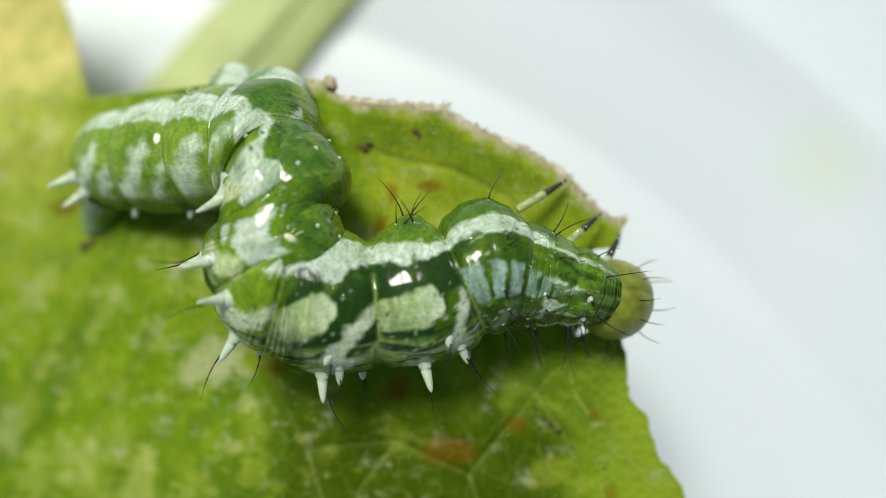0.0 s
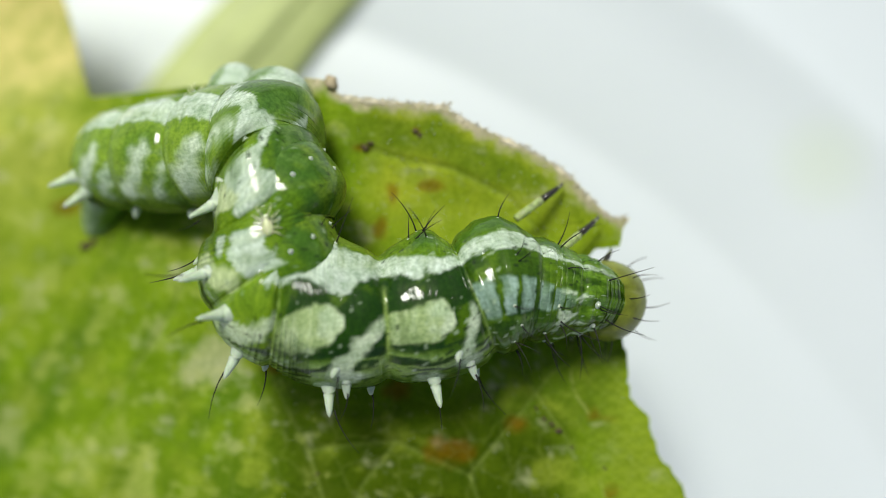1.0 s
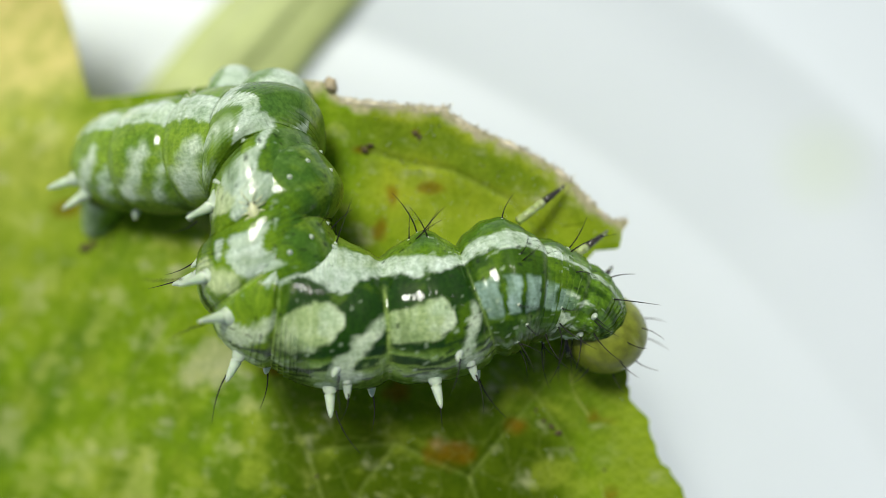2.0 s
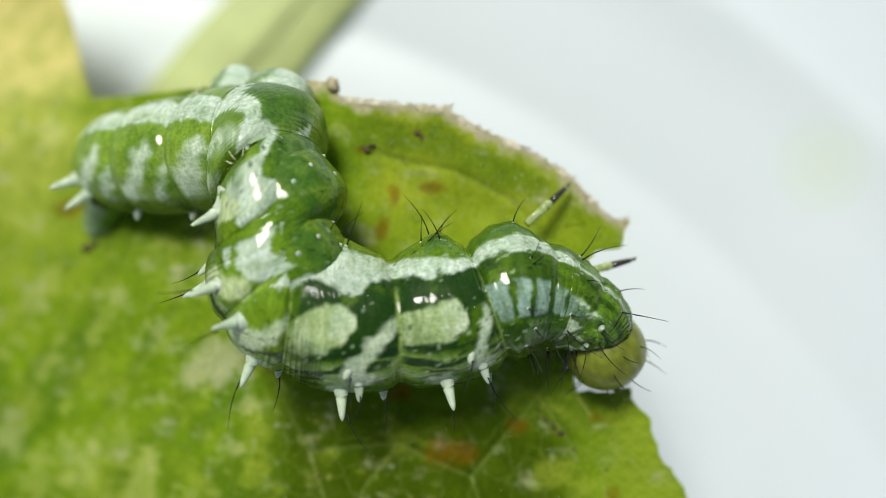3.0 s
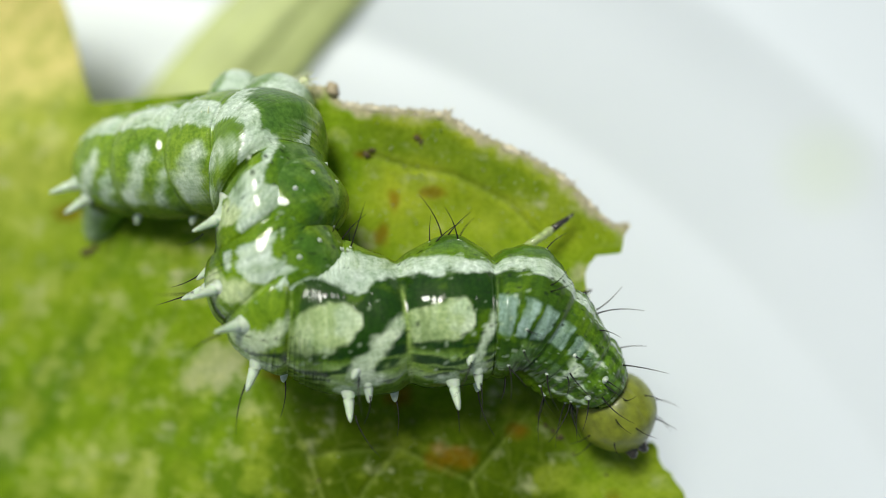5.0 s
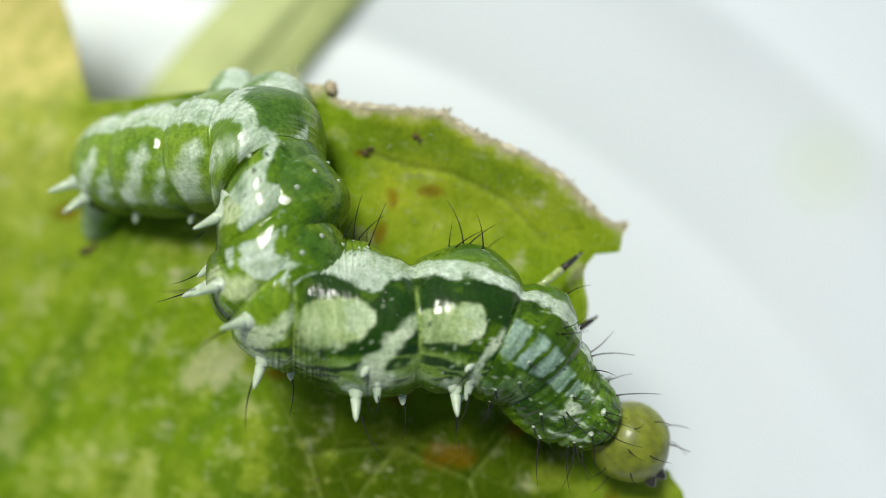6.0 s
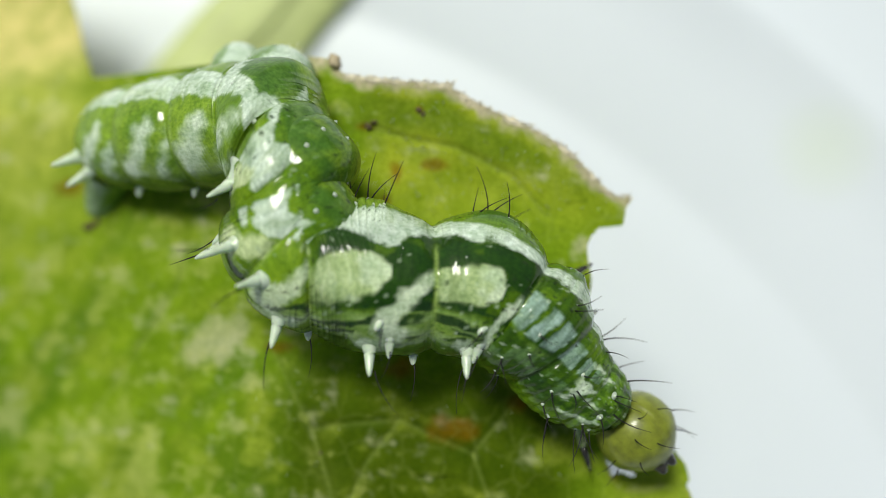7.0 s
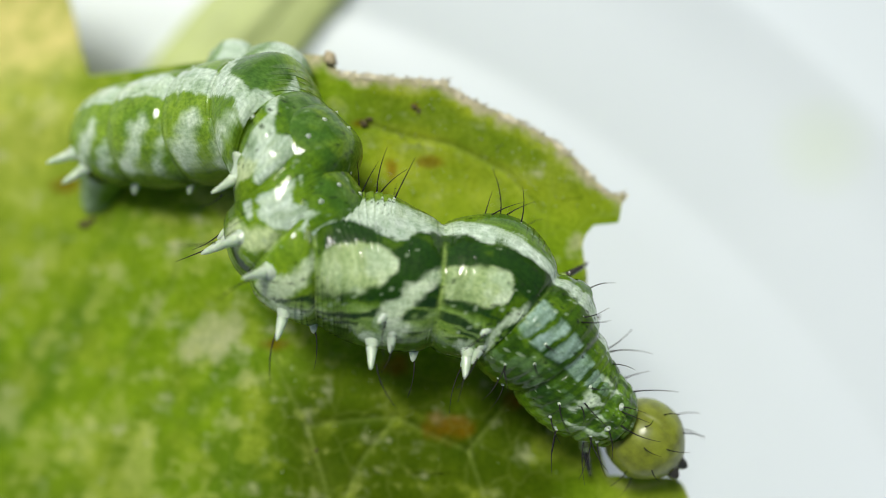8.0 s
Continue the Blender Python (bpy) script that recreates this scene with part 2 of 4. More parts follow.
def leaf_colors(x, y, edge):
    p = np.stack([x, y], 1)
    base = np.array((0.22, 0.36, 0.014)) * np.ones((len(p), 1))
    def blend(color, mask):
        nonlocal base
        base = base + (np.array(color) - base) * np.clip(mask, 0, 1)[:, None]
    streak = np.stack([(x * 0.85 + y * 0.5) / 38, (-x * 0.5 + y * 0.85) / 130], 1)
    blend((0.10, 0.22, 0.012), smoothstep(0.0, 0.7, sway(streak, 1.0, 11)) * 0.65 * smoothstep(750, 350, x))
    blend((0.13, 0.23, 0.014), smoothstep(0.1, 0.9, sway(p, 90.0, 12)) * 0.6)
    blend((0.44, 0.51, 0.04), smoothstep(520, 300, y) * smoothstep(600, 700, x) * 0.75)
    # lower middle: darker blade plus the caterpillar's shadow, painted into the colour
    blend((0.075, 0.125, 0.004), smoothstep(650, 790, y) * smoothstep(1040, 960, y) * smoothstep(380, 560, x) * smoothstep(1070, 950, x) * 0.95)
    blend((0.36, 0.46, 0.045), smoothstep(300, 60, x) * smoothstep(640, 380, y) * 0.55)
    blend((0.56, 0.60, 0.13), smoothstep(220, 60, x) * smoothstep(460, 240, y) * 0.65)
    blend((0.16, 0.27, 0.015), smoothstep(18, 40, edge) * smoothstep(105, 70, edge) * smoothstep(560, 640, x) * smoothstep(420, 300, y) * 0.75)
    flecks = smoothstep(0.2, 1.5, sway(p, 21.0, 23, 3) + 0.9 * sway(p, 70.0, 24, 2)) * smoothstep(620, 380, x)
    blend((0.53, 0.60, 0.16), flecks * 0.5)
    tiny = smoothstep(0.75, 1.35, sway(p, 9.0, 26, 2) + 0.6 * sway(p, 60.0, 27, 2)) * smoothstep(1000, 500, x)
    blend((0.50, 0.57, 0.14), tiny * 0.4)
    blend((0.38, 0.48, 0.05), smoothstep(0.3, 0.9, sway(p, 40.0, 31, 3)) * 0.45)
    blend((0.42, 0.52, 0.05), smoothstep(1020, 1120, x) * smoothstep(600, 700, y) * 0.5)
    blend((0.58, 0.60, 0.36), smoothstep(0.2, 0.9, np.exp(-(((x - 385) / 60) ** 2 + ((y - 640) / 50) ** 2)) + 0.5 * sway(p, 16.0, 29, 3)) * 0.7)
    for sx, sy, rx, ry in PALE:
        d = np.sqrt(((x - sx) / rx) ** 2 + ((y - sy) / ry) ** 2) + 0.6 * sway(p, 9.0, 45, 3)
        blend((0.58, 0.62, 0.26), smoothstep(1.25, 0.1, d) * 0.5)
    blend((0.80, 0.72, 0.30), smoothstep(215, 120, y + 0.2 * x) * smoothstep(330, 200, x) * 0.9)
    for v in VEINS:
        blend((0.33, 0.42, 0.10), near_line(p, v, 3.2) * 0.38)
    w = sway(p, 14.0, 41, 2)
    for sx, sy, rx, ry in SPOTS:
        d = np.sqrt(((x - sx) / rx) ** 2 + ((y - sy) / ry) ** 2) + 0.28 * w
        blend((0.23, 0.115, 0.004), smoothstep(1.35, 0.4, d) * 0.72)
    blend((0.62, 0.58, 0.40), smoothstep(26, 4, edge + 9 * w) * smoothstep(480, 560, x) * smoothstep(430, 380, y))
    blend((0.42, 0.48, 0.12), smoothstep(9, 2, edge) * smoothstep(430, 480, y) * 0.7)
    return base


def build_leaf():
    outline = smooth_line(UPPER + GNAWED + LOWER, 16)
    rng = np.random.RandomState(3)
    seg = np.linalg.norm(np.diff(outline, axis=0), axis=1)
    s = np.concatenate([[0], np.cumsum(seg)])
    rows = 520
    st = np.linspace(0, s[-1], rows)
    ox, oy = np.interp(st, s, outline[:, 0]), np.interp(st, s, outline[:, 1])
    ragged = sway(np.stack([st, st * 0], 1), 11.0, 77, 3) * 3.0
    zone = smoothstep(560, 620, ox) * smoothstep(1250, 1200, ox)
    ox = ox + ragged * zone * 0.7
    oy = oy + ragged * zone * 0.7
    cols = 360
    u = 1 - (1 - np.linspace(0, 1, cols)) ** 1.15
    lx = np.full(rows, -420.0)
    ly = np.interp(np.arange(rows), (0, rows * 0.2, rows - 1), (-200, 160, 1180))
    x = lx[:, None] + (ox - lx)[:, None] * u
    y = ly[:, None] + (oy - ly)[:, None] * u
    xf, yf = x.ravel(), y.ravel()
    z = leaf_height(xf, yf)
    p = np.stack([xf, yf], 1)
    best = np.full(len(p), 1e9)
    for q in outline[::2]:
        best = np.minimum(best, (p[:, 0] - q[0]) ** 2 + (p[:, 1] - q[1]) ** 2)
    edge = np.sqrt(best)
    for v in VEINS:
        z = z - 0.10 * near_line(p, v, 7.0)
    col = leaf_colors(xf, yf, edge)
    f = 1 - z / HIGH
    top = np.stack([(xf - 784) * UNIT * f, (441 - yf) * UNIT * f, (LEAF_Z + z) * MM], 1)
    under = top - np.array((0, 0, 0.28 * MM))
    n = len(top)
    faces = grid_faces(rows, cols)
    rim = [j * cols + cols - 1 for j in range(rows)]
    sides = [(rim[j], rim[j] + n, rim[j + 1] + n, rim[j + 1]) for j in range(rows - 1)]
    allf = [tuple(q[::-1]) for q in faces] + [tuple(q + n) for q in faces] + sides
    leaf = new("leaf")
    leaf.location = (0, 0, 0)
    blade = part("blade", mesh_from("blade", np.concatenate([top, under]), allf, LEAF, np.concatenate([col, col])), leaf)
    pick = [(px, py) for px, py in zip(ox, oy) if 600 < px < 1108 and py < 394]
    dry = plain("dry_edge", (0.60, 0.55, 0.40), 0.8, 0.0, 0.3, 4000)
    zs = leaf_height(np.array([q[0] for q in pick]), np.array([q[1] for q in pick]))
    places = [plan(px - 3, py + 3, float(h) - 0.1) / UNIT for (px, py), h in zip(pick, zs)]
    lump = sway(np.arange(len(pick))[:, None] * 6.0, 16.0, 91, 3)
    vs, fs = tube(places, [max(2.0, 4.6 + 2.6 * v) for v in lump], 8)
    part("cut_edge", mesh_from("cut_edge", vs, fs, dry), leaf, None, "dry beige gnawed leaf edge")
    vs, fs = [], []
    for px, py in [(q[0] + rng.uniform(-12, 3), q[1] + rng.uniform(-3, 14)) for q in pick for _ in range(10)]:
        h = float(leaf_height(np.array([px]), np.array([py]))[0])
        base = plan(px, py, h - 0.05) / UNIT
        v, f = tube([base, base + Vector((rng.uniform(-3, 6), rng.uniform(-2, 7), rng.uniform(2, 7)))], (1.2, 0.4), 4)
        fs += [tuple(i + len(vs) for i in g) for g in f]
        vs += v
    tagged(part("fuzz", mesh_from("fuzz", vs, fs, dry), leaf), "fine pale frayed fibres", kind="stuff")
    knob = [plan(583 + 3 * math.sin(k), 158 - 5 * k, 0.2) / UNIT for k in range(6)]
    vs, fs = tube(knob, (8, 13, 10, 12, 8, 3), 10)
    part("knob", mesh_from("knob", vs, fs, plain("knob_brown", (0.36, 0.30, 0.19), 0.7, 0.0, 0.3)), leaf, None, "withered brown leaf tip")
    tagged(leaf, "yellowing green mottled leaf with gnawed edge and orange-brown spots", "leaf")
    return leaf


leaf = build_leaf()


def build_dropping(x, y, size, seed):
    rs = np.random.RandomState(seed)
    nx, na = 8, 10
    S, A = np.meshgrid(np.linspace(-1, 1, nx), np.linspace(0, 2 * np.pi, na, endpoint=False), indexing="ij")
    R = size * 0.7 * np.sqrt(np.clip(1 - S ** 2, 0, 1)) * (1 + 0.2 * np.sin(3 * A + seed))
    V = np.stack([S * size * rs.uniform(0.9, 1.6), R * np.cos(A), R * 0.7 * np.sin(A)], -1).reshape(-1, 3) * UNIT
    h = float(leaf_height(np.array([x]), np.array([y]))[0])
    ob = new("dropping", mesh_from("dropping", V, grid_faces(nx, na, True)[:, ::-1], DROPPING))
    ob.matrix_basis = Matrix.Translation(plan(x, y, h + 0.3 * size / 44)) @ pose(0, 0, 0, 0, 0, rs.uniform(0, 180))
    tagged(ob, "tiny dark dry dropping on the leaf", "dropping", "droppings on the leaf")


DROPPING = plain("dropping_dark", (0.085, 0.065, 0.025), 0.8, 0.0, 0.4)
for n, (x, y, size) in enumerate(((962, 742, 4), (976, 752, 5), (988, 764, 6), (1012, 792, 3), (948, 724, 3), (734, 233, 6), (742, 240, 4), (645, 262, 8), (655, 254, 5),
                                  (1104, 392, 3), (152, 436, 11), (165, 428, 8), (880, 690, 3), (560, 840, 3), (1070, 830, 3))):
    build_dropping(x, y, size, n)


def build_leaf_hairs():
    rs = np.random.RandomState(8)
    vs, fs = [], []
    for _ in range(230):
        x, y = (rs.uniform(610, 1060), rs.uniform(185, 430)) if rs.uniform() < 0.8 else (rs.uniform(420, 1150), rs.uniform(640, 880))
        if y < 185 + max(0, x - 790) * 0.6 + 12:
            continue
        if x > 1000 and y > 430:
            continue
        h = float(leaf_height(np.array([x]), np.array([y]))[0])
        base = plan(x, y, h - 0.02) / UNIT
        v, f = tube([base, base + Vector((rs.uniform(-5, 5), rs.uniform(-6, 4), rs.uniform(4, 11)))], (0.9, 0.3), 4)
        fs += [tuple(i + len(vs) for i in g) for g in f]
        vs += v
    tagged(part("hairs", mesh_from("hairs", vs, fs, plain("hair_pale", (0.5, 0.55, 0.3), 0.4)), leaf), "short pale leaf hairs", kind="stuff")


build_leaf_hairs()


def build_stalk():
    pts = [(140, 420), (260, 280), (430, 95), (570, -60), (720, -240), (950, -500)]
    line = smooth_line(pts, 10)
    stalk = new("stalk")
    green = plain("stalk_green", (0.42, 0.48, 0.19), 0.5, 0.0, 0.2, 400)
    low = -20.3
    for name, wide, thick, rise in (("strap", 128, 24, 0.0), ("rib", 34, 16, 0.5)):
        places = [plan(a, b, low) / UNIT for a, b in line]
        vs, fs = tube(places, [wide + 5 * math.sin(k * 0.4) for k in range(len(places))], 24)
        base = (LEAF_Z + low) * MM
        vs = [Vector((v.x, v.y, base + (v.z - base) * thick / wide + rise * MM)) for v in vs]
        part(name, mesh_from(name, vs, fs, green), stalk)
    tagged(stalk, "broad pale green leaf stalk lying on the plate", "stalk")


build_stalk()

# ---- caterpillar ----
# radius (plan units) and height over the leaf (mm) of the twelve segments, tail to neck
RADII = (97, 109, 112, 112, 116, 120, 119, 122, 121, 110, 85, 62)
HEIGHTS = (-2.0, -0.6, 0.7, 1.9, 3.1, 3.7, 3.9, 3.6, 3.2, 3.0, 2.6, 2.2)
RINGS = 18         # rigid rings to a segment

TIMES = (0, 0.5, 1, 1.5, 3, 3.5, 4, 4.5, 6, 6.5, 7, 7.5, 8)
# place and heading of each segment's middle at those times; the hind ones hold still
STILL = ((204, 284), (290, 277), (378, 266), (458, 254))
MOVES = (
    ((482, 298), (474, 296), (474, 302), (468, 304), (477, 316), (477, 324), (477, 331), (479, 336), (483, 327), (495, 270), (498, 267), (495, 261), (500, 255)),
    ((492, 370), (480, 378), (483, 388), (476, 391), (488, 402), (484, 409), (487, 414), (488, 416), (491, 410), (506, 348), (512, 342), (512, 336), (518, 328)),
    ((484, 488), (472, 500), (478, 510), (471, 513), (496, 520), (487, 528), (492, 532), (494, 531), (500, 520), (516, 458), (523, 450), (525, 445), (533, 437)),
    ((573, 535), (576, 552), (586, 560), (581, 562), (606, 568), (593, 578), (600, 580), (606, 575), (638, 575), (653, 510), (663, 500), (663, 500), (673, 490)),
    ((750, 520), (756, 540), (770, 548), (765, 550), (793, 555), (786, 568), (790, 562), (798, 555), (823, 575), (843, 520), (853, 515), (853, 520), (863, 520)),
    ((868, 478), (875, 500), (888, 510), (890, 512), (912, 520), (908, 545), (912, 542), (915, 542), (921, 620), (934, 572), (940, 576), (941, 584), (949, 594)),
    ((950, 490), (957, 512), (968, 515), (968, 517), (990, 530), (988, 558), (996, 572), (1002, 586), (984, 690), (994, 646), (1002, 656), (1004, 666), (1014, 678)),
    ((1045, 515), (1045, 530), (1050, 525), (1045, 540), (1060, 570), (1052, 594), (1056, 608), (1058, 638), (1050, 738), (1055, 700), (1066, 712), (1064, 714), (1078, 732)),
)
# seconds, place and heading of the head, which nods as it bites
HEAD = ((0, 1085, 530, 25), (0.2, 1080, 536, 25), (0.4, 1067, 522, 20), (0.6, 1066, 550, 30), (0.8, 1080, 548, 30), (1, 1072, 532, 20), (1.1, 1070, 545, 30),
        (1.2, 1060, 532, 25), (1.3, 1070, 560, 40), (1.4, 1062, 546, 35), (1.5, 1070, 578, 50), (1.6, 1064, 565, 50), (1.7, 1068, 572, 52), (2.0, 1074, 590, 55),
        (2.2, 1064, 572, 52), (2.5, 1078, 604, 58), (2.8, 1073, 588, 58), (2.9, 1083, 632, 60), (3, 1072, 620, 62), (3.2, 1083, 644, 62), (3.4, 1063, 622, 66),
        (3.6, 1055, 650, 70), (3.7, 1055, 630, 70), (3.8, 1077, 658, 64), (3.9, 1063, 640, 68), (4, 1088, 668, 58), (4.1, 1084, 680, 62), (4.2, 1087, 658, 60),
        (4.3, 1090, 690, 60), (4.4, 1081, 688, 66), (4.5, 1098, 696, 60), (4.6, 1075, 703, 68), (4.7, 1108, 709, 58), (5.0, 1090, 728, 62), (5.3, 1106, 744, 58),
        (5.6, 1088, 772, 62), (5.8, 1106, 783, 58), (5.9, 1083, 792, 68), (6, 1114, 781, 55), (6.1, 1097, 797, 64), (6.2, 1112, 752, 45), (6.3, 1118, 799, 55),
        (6.4, 1105, 752, 55), (6.5, 1101, 742, 58), (6.6, 1099, 757, 64), (6.8, 1121, 765, 55), (7, 1125, 763, 48), (7.2, 1096, 780, 66), (7.4, 1133, 777, 50),
        (7.5, 1123, 734, 35), (7.6, 1132, 784, 48), (7.8, 1136, 784, 45), (8, 1140, 776, 42))
HEAD_H = 1.3


def drift(t):
    ts = [d[0] for d in DRIFT]
    return float(np.interp(t, ts, [d[1] for d in DRIFT])), float(np.interp(t, ts, [d[2] for d in DRIFT]))


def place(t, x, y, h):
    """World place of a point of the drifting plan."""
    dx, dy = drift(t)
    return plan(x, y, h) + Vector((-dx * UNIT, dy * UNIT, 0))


def head_pose(t):
    ts = [r[0] for r in HEAD]
    x, y, a = (float(np.interp(t, ts, [r[i] for r in HEAD])) for i in (1, 2, 3))
    return Matrix.Translation(place(t, x, y, HEAD_H)) @ pose(0, 0, 0, 0, 0, -a) @ pose(0, 0, 0, 0, float(np.interp(t, (0, 2.8, 4, 6), (55, 45, 12, 4))), 0)


KNOTS = np.array((-0.2, *(k + 0.5 for k in range(12)), 12.3))


def spine(i):
    """World places of the spine's knots at the i-th time."""
    t = TIMES[i]
    pts = [plan(140, 290, -2.7)]
    for k in range(12):
        if k < 4:
            pts.append(plan(*STILL[k], HEIGHTS[k]))
        else:
            pts.append(place(t, *MOVES[k - 4][i], HEIGHTS[k]))
    pts.append(pts[-1].lerp(head_pose(t).translation, float(np.interp(t, (1.5, 3, 4.5, 6), (0.7, 0.55, 0.5, 0.4)))))
    return np.array([tuple(p) for p in pts])


def along(pts, s):
    """Place and slope of the smooth line through the knots."""
    k = int(np.clip(np.searchsorted(KNOTS, s) - 1, 0, len(KNOTS) - 2))
    def slope(j):
        lo, hi = max(j - 1, 0), min(j + 1, len(KNOTS) - 1)
        return (pts[hi] - pts[lo]) / (KNOTS[hi] - KNOTS[lo])
    w = KNOTS[k + 1] - KNOTS[k]
    t = (s - KNOTS[k]) / w
    p0, p1, m0, m1 = pts[k], pts[k + 1], slope(k) * w, slope(k + 1) * w
    p = (2 * t ** 3 - 3 * t ** 2 + 1) * p0 + (t ** 3 - 2 * t ** 2 + t) * m0 + (3 * t ** 2 - 2 * t ** 3) * p1 + (t ** 3 - t ** 2) * m1
    d = ((6 * t ** 2 - 6 * t) * p0 + (3 * t ** 2 - 4 * t + 1) * m0 + (6 * t - 6 * t ** 2) * p1 + (3 * t ** 2 - 2 * t) * m1) / w
    return Vector(p), Vector(d)


def ring_pose(pts, s, t):
    p, d = along(pts, s)
    x = d.normalized()
    y = Vector((0, 0, 1)).cross(x).normalized()
    z = x.cross(y)
    m = Matrix((x, y, z)).transposed().to_4x4()
    slant = float(np.interp(s, (2.6, 3.6, 4.4, 5.2, 6.2, 6.7, 7.1, 7.5, 7.9), (0, 16, 28, 32, 26, 32, 28, 6, 0)))
    roll = float(np.interp(t, (0, 1.5, 4.5, 6.2, 8), (-4, 0, 4, 10, 12)) * np.interp(s, (5.5, 7), (0, 1)))
    roll += float(np.interp(t, (0, 3, 4.5, 6.2, 8), (0, 0, 8, 20, 20)) * np.interp(s, (9.3, 11), (0, 1)))
    return Matrix.Translation(p) @ m @ pose(0, 0, 0, 0, 0, slant) @ pose(0, 0, 0, -roll)


def band(a, b, v, soft):
    return smoothstep(a - soft, a + soft, v) * smoothstep(b + soft, b - soft, v)


def twist(s):
    """How far the body is rolled at s, degrees; the loop shows more of its belly."""
    return np.interp(s, (2.8, 4.0, 5.0, 6.0, 6.6, 7.2), (0, 30, 42, 30, 15, 0))


def length(s):
    """Skin length from the tail to s, plan units."""
    return np.interp(s, (0, 6.5, 8.5, 12), (0, 572, 872, 1205))


def joint(s):
    """Segment count at s: the loop's segments are bunched towards its front."""
    return np.interp(s, (0, 4.4, 5.5, 6.3, 6.76, 7.5, 12), (0, 4, 5, 6, 7, 7.5, 12))


def girth(s, deg):
    """Body radius in plan units at s along the body and deg round it (0: belly side, 90: upper side, 180: back)."""
    deg = deg - twist(s)
    r = np.interp(s, np.arange(12) + 0.5, RADII) * 0.94
    g = joint(s)
    near = g - np.round(g)
    depth = np.interp(s, (0, 3.5, 4.5, 6.5, 7.5, 9, 10, 12), (0.06, 0.07, 0.09, 0.06, 0.085, 0.08, 0.05, 0.05))
    u = 2 * (g - np.floor(g)) - 1
    r = r * (0.985 + np.interp(s, (0, 3, 9, 10, 12), (0.02, 0.045, 0.045, 0.03, 0.03)) * (1 - u * u))
    r = r * (1 - depth * np.exp(-(near / 0.08) ** 2))
    turn = (deg + 180) % 360 - 180
    r = r * (1 + np.interp(s, (0, 3, 4.4, 5.8, 7.2, 8, 12), (0.15, 0.2, 0.34, 0.2, 0.22, 0.2, 0.2)) * np.exp(-((turn - 6) / 32) ** 2) * (np.exp(-(u / 0.6) ** 2) - 0.25) * (1 - band(4.1, 6.85, s, 0.15)) * smoothstep(3.2, 4.5, s) * smoothstep(10.6, 9.6, s))
    r = r * (1 + 0.009 * np.sin(2 * np.pi * s * 5.4 + 2.2 * np.sin(3.1 * s) + np.sin(np.radians(deg) * 2)) * smoothstep(8.9, 9.3, s))
    r = r * (1 + 0.14 * np.exp(-((deg % 360 - 188) / 30) ** 2) * np.exp(-((s - 10.8) / 0.5) ** 2))
    r = r * (1 - 0.12 * band(4.1, 6.85, s, 0.2) * np.exp(-(turn / 55) ** 2))
    r = r * np.sqrt(np.clip(1 - (np.clip(0.75 - s, 0, 2) / 1.0) ** 2, 0, 1))
    r = r * np.sqrt(np.clip(1 - (np.clip(s - 11.2, 0, 2) / 1.06) ** 2, 0, 1))
    return r


DEEP, LIME, CREAM, BLUISH, WHITE = (0.015, 0.052, 0.001), (0.10, 0.20, 0.006), (0.40, 0.51, 0.24), (0.31, 0.44, 0.40), (0.60, 0.70, 0.63)
# edges of the white side stripe along the body, degrees round it
STRIPE_S = (0, 2, 3.2, 3.55, 4.15, 4.3, 5, 6, 6.4, 6.8, 7.15, 7.45, 7.6, 7.8, 8, 8.3, 8.6, 8.95, 9.2, 10.2, 11, 12)
STRIPE_LOW = (56, 60, 60, 70, 72, 74, 84, 84, 66, 62, 60, 64, 70, 55, 50, 58, 57, 54, 49, 52, 49, 47)
STRIPE_HIGH = (27, 29, 33, 50, 50, 36, 38, 38, 40, 42, 42, 31, 29, 26, 27, 40, 42, 43, 33, 33, 37, 44)


# tubercles: place along the body, degrees round it, kind, forward lean, tip towards the back
SPINES = ((0.14, 116, "long", -50, 8), (0.3, 138, "long", -45, 8), (1.0, 172, "nub", -15, 8), (2.1, 172, "nub", -15, 8), (3.3, 168, "nub", -10, 8),
          (4.78, 102, "broad", 0, 26), (5.25, 138, "long", 0, 22), (6.02, 106, "broad", 0, 24), (5.9, 146, "long", 0, 14), (6.42, 108, "broad", -30, 10), (6.52, 144, "long", 0, 16), (6.7, 172, "nub", 0, 4),
          (7.58, 127, "nub", -28, 40), (7.50, 160, "long", 2, 16), (7.66, 143, "mid", 0, 40), (7.85, 182, "nub", 0, 4),
          (8.64, 124, "nub", -20, 40), (8.34, 156, "long", 4, 18), (8.68, 142, "mid", 4, 40), (8.75, 184, "nub", 0, 4))


def capsule(u, d, a, b):
    """Distance from the line a-b (place in the segment, degrees) and how far along it, in even skin units."""
    q = np.stack([u, d / 60], -1)
    a, b = np.array((a[0], a[1] / 60)), np.array((b[0], b[1] / 60))
    t = np.clip(((q - a) @ (b - a)) / ((b - a) @ (b - a)), 0, 1)
    return np.linalg.norm(q - a - t[..., None] * (b - a), axis=-1), t


